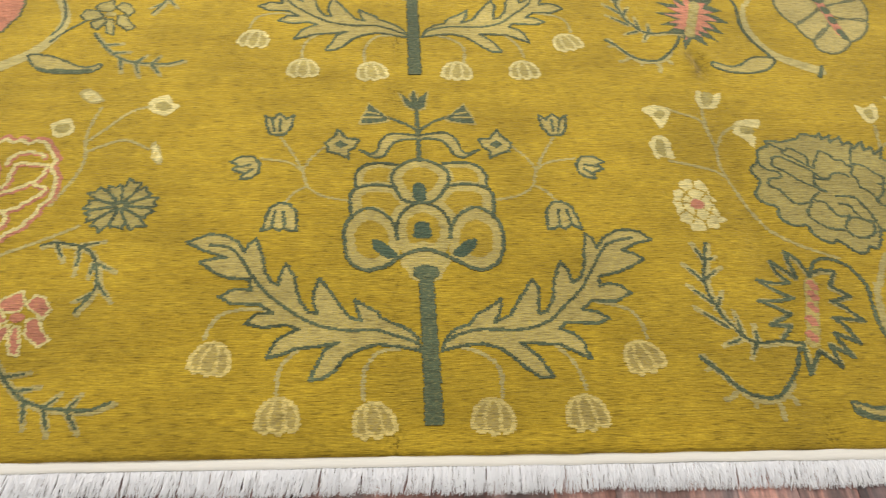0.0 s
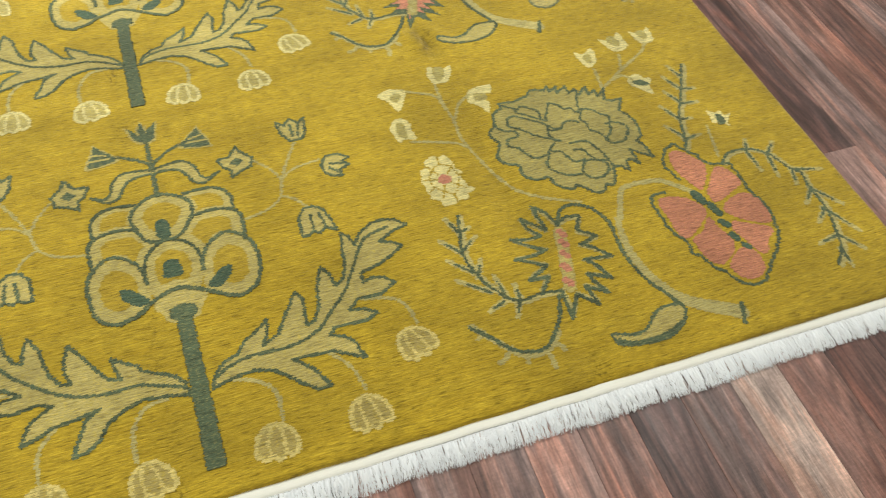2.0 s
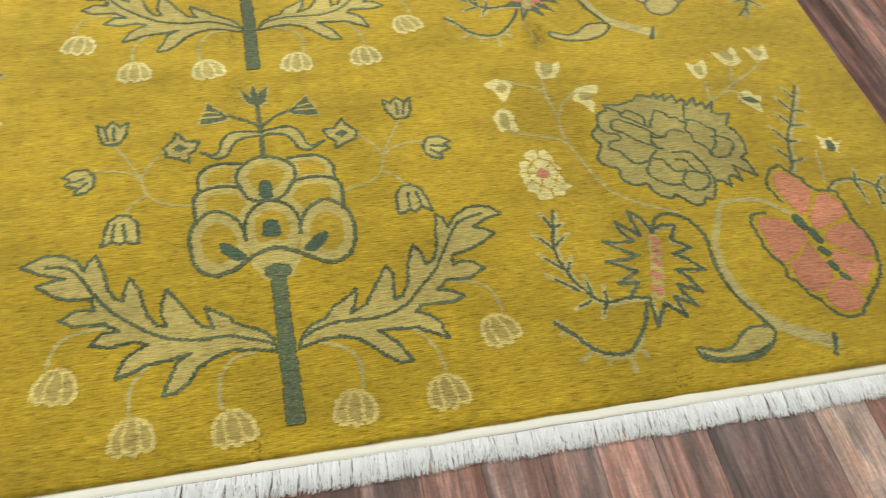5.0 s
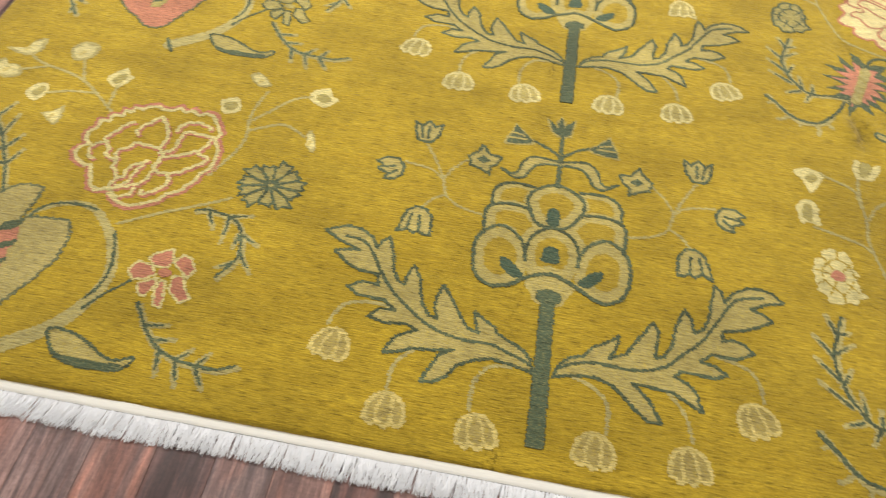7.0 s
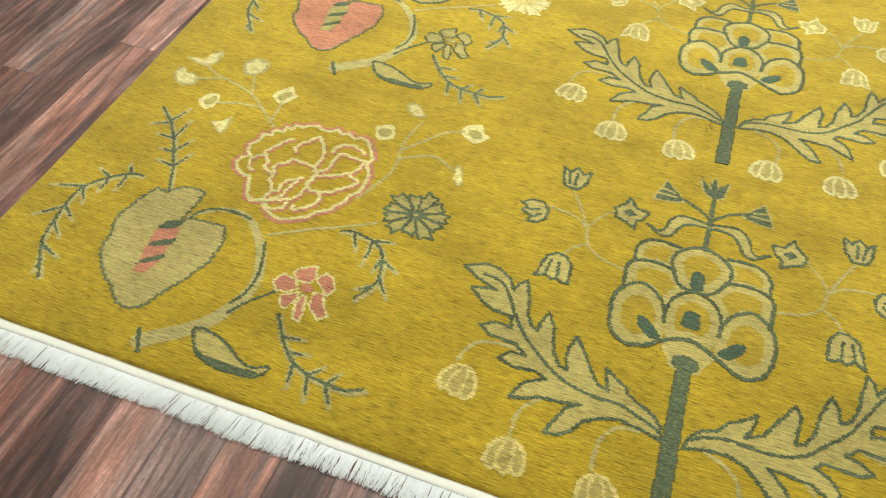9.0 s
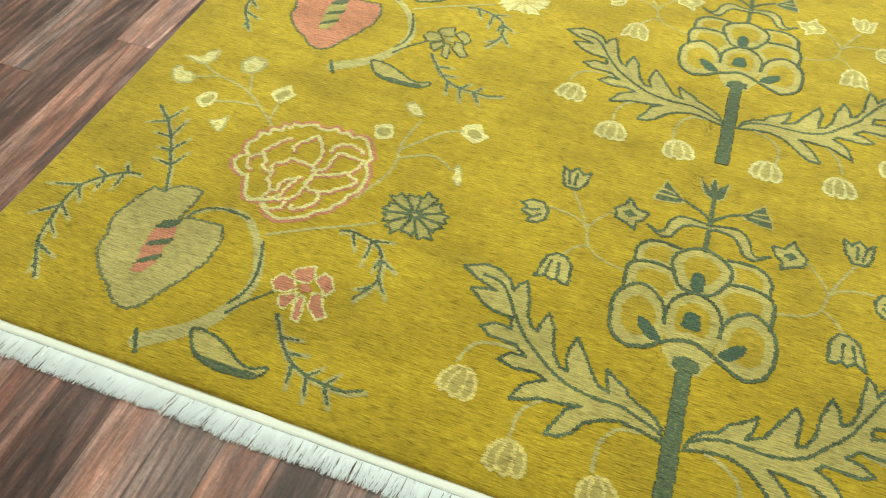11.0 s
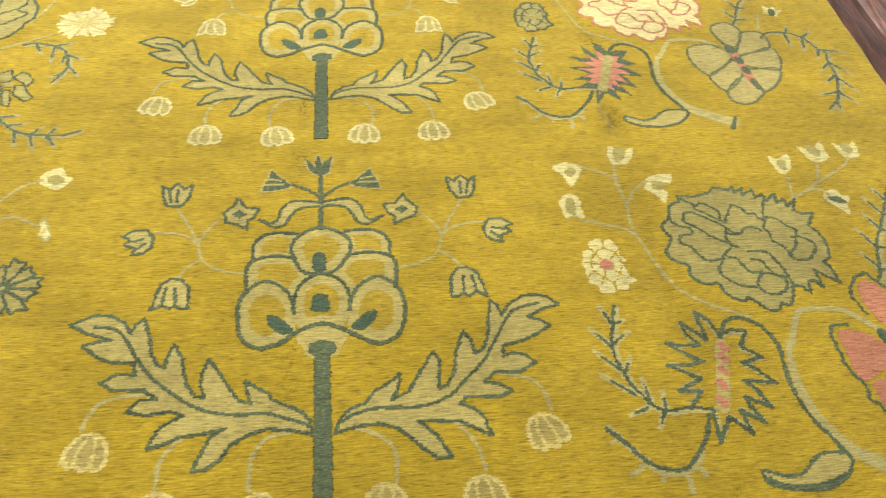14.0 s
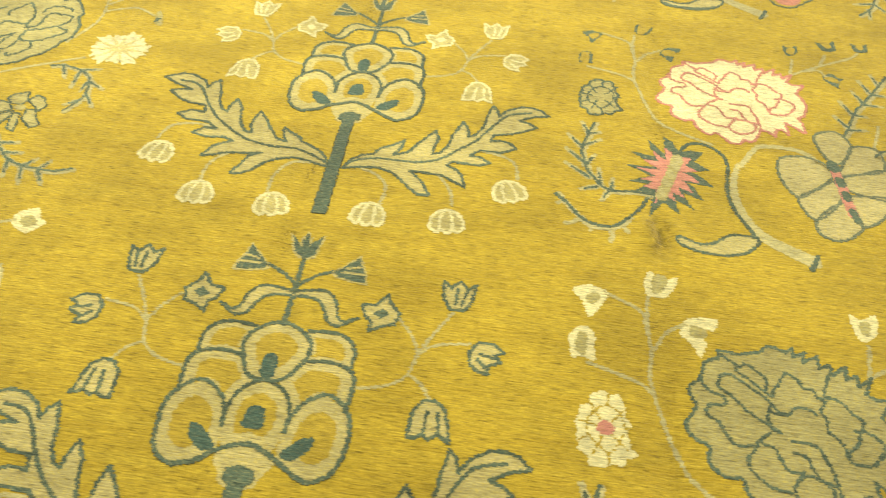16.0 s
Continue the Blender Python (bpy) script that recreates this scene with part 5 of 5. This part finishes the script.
def build_binding(parent):
    """Flat woven end of the rug, with a seam thread and the fringe."""
    v, sv = [], []
    n = 150
    for i in range(n + 1):
        x = RUG_L + (RUG_R - RUG_L) * i / n
        y = front(x)
        w = 0.0205 + 0.0022 * noise.noise((x * 3.0, 1.0, 0.0))
        for dy, z in ((0.004, -0.0096), (-0.003, -0.0084), (-0.012, -0.0080), (-w, -0.0092), (-w - 0.001, FLOOR_Z + 0.0006)):
            v.append((x, y + dy, z + 0.0006 * noise.noise((x * 12.0, dy * 90.0, 0.0))))
        for dy, z in ((-w + 0.0016, -0.0086), (-w + 0.0008, -0.0072), (-w - 0.0002, -0.0082)):
            sv.append((x, y + dy, z))
    f = [(i * 5 + k, i * 5 + k + 1, i * 5 + k + 6, i * 5 + k + 5) for i in range(n) for k in range(4)]
    sf = [(i * 3 + k, i * 3 + k + 1, i * 3 + k + 4, i * 3 + k + 3) for i in range(n) for k in range(2)]
    band = mesh_object("binding", v, f, BINDING, parent, "cream flat-woven end band", True)
    mesh_object("seam", sv, sf, SEAM, band)
    rnd = random.Random(11)
    v, f = [], []
    x = RUG_L - 0.004
    while x < RUG_R + 0.004:
        # one knotted bunch of yarns, spread at its lower end
        width = rnd.uniform(0.0034, 0.0072)
        lean = -0.004 + 0.022 * noise.noise((x * 1.7, 7.0, 0.0)) + rnd.gauss(0.0, 0.0035)
        if x > RUG_R - 0.06:
            lean += 0.5 * (x - RUG_R + 0.06)
        reach = 0.0465 + 0.004 * noise.noise((x * 5.0, 3.0, 0.0)) + rnd.uniform(-0.003, 0.002)
        count = max(7, int(width / 0.00040))
        for i in range(count):
            off = ((i + rnd.random()) / count - 0.5) * width
            y = front(x) - 0.0203 + rnd.uniform(-0.001, 0.001)
            length = reach + rnd.uniform(-0.007, 0.003)
            top = rnd.uniform(-0.0092, -0.0070)
            belly = rnd.uniform(-0.0004, 0.0026)
            low = FLOOR_Z + rnd.uniform(0.0012, 0.0062)
            r = rnd.uniform(0.00055, 0.00090)
            wild, wave = rnd.gauss(0.0, 0.0036), rnd.uniform(-0.0012, 0.0012)
            b = len(v)
            for k in range(6):
                t = k / 5
                px = x + width / 2 + off * (0.86 + 0.34 * t) + lean * t * (0.6 + 0.4 * t) + wild * t * t + wave * math.sin(5.0 * t)
                py, pz = y - length * t, top + (low - top) * t + belly * math.sin(math.pi * t)
                rr = r * (1.0 - 0.45 * t * t)
                v += [(px - rr, py, pz - rr), (px - 0.5 * rr, py, pz + 0.5 * rr), (px + 0.5 * rr, py, pz + 0.5 * rr), (px + rr, py, pz - rr)]
                if k:
                    o = b + 4 * (k - 1)
                    f += [(o + m, o + m + 4, o + m + 5, o + m + 1) for m in range(3)]
        x += width * rnd.choice((0.96, 1.0, 1.08, 1.22))
    tagged(mesh_object("fringe", v, f, FRINGE, parent, "white cotton fringe"), kind="stuff")


def view_warp(g, a, b, c, d, e, h, u, v):
    """The place of g, warped in perspective to fit the camera's view."""
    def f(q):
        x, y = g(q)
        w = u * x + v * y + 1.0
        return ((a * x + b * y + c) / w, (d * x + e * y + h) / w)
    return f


def build_rug():
    rug = tagged(new("rug"), "golden yellow wool rug with flowering trees, on the wood floor", "rug")
    build_field(rug)
    build_binding(rug)
    # each plant gets its own slant and taper, fitted to the camera's view
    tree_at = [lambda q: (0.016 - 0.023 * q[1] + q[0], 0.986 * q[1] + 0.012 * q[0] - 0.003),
               view_warp(lambda q: (0.0025 + q[0] - 0.008 * q[1], 0.920 + 0.962 * q[1] + 0.030 * q[0]), 0.9914, -0.0050, -0.0036, -0.0009, 0.9917, 0.0057, 0.0110, -0.0035)]
    right_at = [view_warp(lambda q: q, 0.9893, -0.0110, 0.0003, 0.0039, 0.9927, -0.0004, 0.0105, -0.0080),
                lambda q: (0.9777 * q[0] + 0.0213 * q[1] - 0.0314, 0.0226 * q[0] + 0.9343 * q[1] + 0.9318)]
    left_at = [view_warp(lambda q: q, 0.9859, -0.0062, -0.0028, -0.0033, 0.9931, 0.0008, 0.0165, -0.0065),
               view_warp(lambda q: (q[0] - 0.014, 0.910 + 0.978 * q[1]), 0.9917, -0.0064, -0.0031, -0.0018, 0.9953, 0.0044, 0.0131, -0.0013)]
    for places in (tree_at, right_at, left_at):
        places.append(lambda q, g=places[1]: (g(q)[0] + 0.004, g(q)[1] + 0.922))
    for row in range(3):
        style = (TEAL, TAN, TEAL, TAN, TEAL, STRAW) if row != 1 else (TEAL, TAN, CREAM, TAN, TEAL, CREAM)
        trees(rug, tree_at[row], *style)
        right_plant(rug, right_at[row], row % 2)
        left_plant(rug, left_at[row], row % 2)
    return rug


build_rug()


# ---- litter on the floor beside the rug ----
def grey_stub():
    mat = plain_paint("grey_rubber", (0.16, 0.145, 0.125), 0.6)
    bm = bmesh.new()
    bmesh.ops.create_cone(bm, cap_ends=True, segments=12, radius1=0.0055, radius2=0.0055, depth=0.046)
    bmesh.ops.bevel(bm, geom=[e for e in bm.edges if e.calc_face_angle(0) > 1.0], offset=0.0012, segments=2, affect="EDGES")
    me = bpy.data.meshes.new("grey_stub")
    bm.to_mesh(me)
    bm.free()
    me.materials.append(mat)
    ob = new("grey_stub", me)
    ob.matrix_world = pose(1.360, -0.155, FLOOR_Z + 0.0058, 0, 90, 14)
    tagged(ob, "short grey rod lying on the floor by the fringe", "rod")


def plastic_wrap():
    """Thin clear film, nearly flat, with whitened creases standing up from it."""
    mat, nt, sh = node_material("clear_film", 0.12)
    sh.inputs["Transmission Weight"].default_value = 1.0
    sh.inputs["IOR"].default_value = 1.10
    v, f = [], []
    nx, ny = 34, 34

    def rise(x, y):
        return 0.0012 + 0.0035 * abs(noise.noise((x * 22.0, y * 22.0, 1.3))) + 0.0012 * abs(noise.noise((x * 60.0, y * 60.0, 8.0)))
    for layer in range(2):
        b = len(v)
        for j in range(ny):
            for i in range(nx):
                s, t = i / (nx - 1), j / (ny - 1)
                edge = 0.012 * noise.noise((s * 3.0, t * 3.0, 5.0))
                x, y = 1.318 + 0.20 * s + edge - 0.01 * t, -0.176 - 0.17 * t + edge
                v.append((x, y, FLOOR_Z + rise(x, y) + 0.0004 * layer))
        quads = [(b + j * nx + i, b + j * nx + i + 1, b + (j + 1) * nx + i + 1, b + (j + 1) * nx + i) for j in range(ny - 1) for i in range(nx - 1)]
        f += quads if layer else [q[::-1] for q in quads]
    film = mesh_object("plastic_wrap", v, f, mat)
    film.visible_shadow = False
    tagged(film, "crumpled clear plastic wrap on the wood floor", "wrapper")
    white, nt, sh = node_material("whitened_film", 0.2)
    sh.inputs["Base Color"].default_value = (0.85, 0.85, 0.87, 1)
    sh.inputs["Transmission Weight"].default_value = 0.35
    creases = (([(1.332, -0.195), (1.330, -0.223), (1.326, -0.262), (1.334, -0.302)], 0.0034), ([(1.330, -0.198), (1.352, -0.204), (1.372, -0.206), (1.392, -0.200), (1.391, -0.168)], 0.0022),
               ([(1.392, -0.200), (1.378, -0.226), (1.384, -0.246), (1.402, -0.262)], 0.0022), ([(1.317, -0.224), (1.336, -0.231)], 0.0018), ([(1.352, -0.252), (1.372, -0.282)], 0.0020), ([(1.420, -0.205), (1.440, -0.250), (1.432, -0.300)], 0.0022))
    for points, width in creases:
        c = curve(points, False, 8)
        cv, n = [], len(c)
        for k, (x, y) in enumerate(c):
            p, q = c[max(k - 1, 0)], c[min(k + 1, n - 1)]
            d = math.hypot(q[0] - p[0], q[1] - p[1])
            w = width * (0.35 + 0.65 * math.sin(math.pi * (k + 0.5) / n)) * (0.8 + 0.5 * noise.noise((x * 90.0, y * 90.0, 0.0)))
            ux, uy, z = -(q[1] - p[1]) / d * w / 2, (q[0] - p[0]) / d * w / 2, FLOOR_Z + rise(x, y) + 0.0006
            cv += [(x + ux, y + uy, z), (x, y, z + w * 0.8), (x - ux, y - uy, z)]
        cf = [(3 * k + m, 3 * k + m + 1, 3 * k + m + 4, 3 * k + m + 3) for k in range(n - 1) for m in (0, 1)]
        mesh_object("crease", cv, cf, white, film, "whitened crease")


grey_stub()
plastic_wrap()


# ---- the floor: wood strips laid along the rug, widths fitted to the view ----
# left edges of the strips by number: (number, x), spaced to fit the camera's view
STRIP_X = ((-31, -4.07), (-11, -1.850), (0, -0.628), (13, 0.739), (19, 1.389), (24, 1.930), (43, 3.99))
# tones of the strips beside the rug, by number, and where a piece ends
STRIP_TONES = {-16: 1, -15: 0, -14: 1, -13: 0, -12: 0, -11: 4, -10: 0, -9: 3, -8: 0, -7: 4, -6: 4, -5: 1, -4: 0, -3: 4, -2: 3, -1: 2, 0: 0, 1: 3, 2: 2, 3: 0, 4: 3, 5: 2, 6: 0, 7: 3, 8: 2, 9: 3,
               10: 3, 11: 4, 12: 2, 13: 0, 14: 3, 15: 5, 16: 2, 17: 1, 18: 0, 19: 2, 20: 4, 21: 3, 22: 2, 23: 1, 24: 3, 25: 2}
PIECE_ENDS = {20: (0.345, 4, 0), -9: (0.808, 2, 4), -11: (0.605, 1, 3)}


def strip_left(c):
    for (a, xa), (b, xb) in zip(STRIP_X, STRIP_X[1:]):
        if a <= c <= b:
            return xa + (xb - xa) * (c - a) / (b - a)


def build_floor():
    x0, x1, y0, y1 = ROOM
    v, f = [], []
    box_into(v, f, x0 - 0.15, y0 - 0.15, FLOOR_Z - 0.05, x1 + 0.15, y1 + 0.15, FLOOR_Z - 0.0016)
    floor = tagged(mesh_object("floor", v, f, SUBFLOOR), "red-brown wood strip floor of mixed tones", "floor", kind="structure")
    gap = 0.0003
    meshes = {}
    rnd = random.Random(23)
    near, far = [], [([], []) for _ in TONES]
    for c in range(-31, 43):
        left, right = strip_left(c), strip_left(c + 1)
        y, old = y0, -1
        cut = PIECE_ENDS.get(c)
        while y < y1 - 0.01:
            end = min(y + (rnd.uniform(0.3, 1.2) if y == y0 else 1.22), y1)
            tone = rnd.choice((0, 0, 1, 1, 2, 2, 3, 3, 4))
            tone = (tone + 1) % 5 if tone == old else tone
            if c in STRIP_TONES and y < 0.5 and not cut:
                end, tone = (1.3 + rnd.uniform(0.0, 0.6), STRIP_TONES[c]) if y > -1.5 else (min(end, -1.0), tone)
            if cut and y < cut[0] + 0.01:
                end, tone = (cut[0], cut[1]) if y < cut[0] - 0.01 else (cut[0] + 1.22, cut[2])
            if -2.4 < left < 2.6 and end > -1.3 and y < 2.4:
                near.append((left, right, y, end, tone))
            else:
                box_into(*far[tone], left + gap, y + gap, FLOOR_Z - 0.006, right - gap, end - gap, FLOOR_Z)
            y, old = end, tone
    for (fv, ff), mat in zip(far, TONES):
        if fv:
            tagged(mesh_object("far_planks", fv, ff, mat, floor), kind="stuff")
    for left, right, a, b, tone in near:
        key = (round(right - left, 4), round(b - a, 3), tone)
        if key not in meshes:
            pv, pf = [], []
            w, h, e = key[0] / 2 - gap, key[1] / 2 - gap, 0.0004
            for hw, hh, z in ((w, h, -0.006), (w, h, -e), (w - e, h - e, 0.0)):
                pv += [(-hw, -hh, z), (hw, -hh, z), (hw, hh, z), (-hw, hh, z)]
            for r in (0, 4):
                pf += [(r + k, r + (k + 1) % 4, r + 4 + (k + 1) % 4, r + 4 + k) for k in range(4)]
            pf.append((8, 9, 10, 11))
            me = bpy.data.meshes.new("plank")
            me.from_pydata(pv, [], pf)
            me.materials.append(TONES[tone])
            meshes[key] = me
        ob = new("plank", meshes[key])
        ob.location = ((left + right) / 2, (a + b) / 2, FLOOR_Z)
        ob.parent = floor


build_floor()
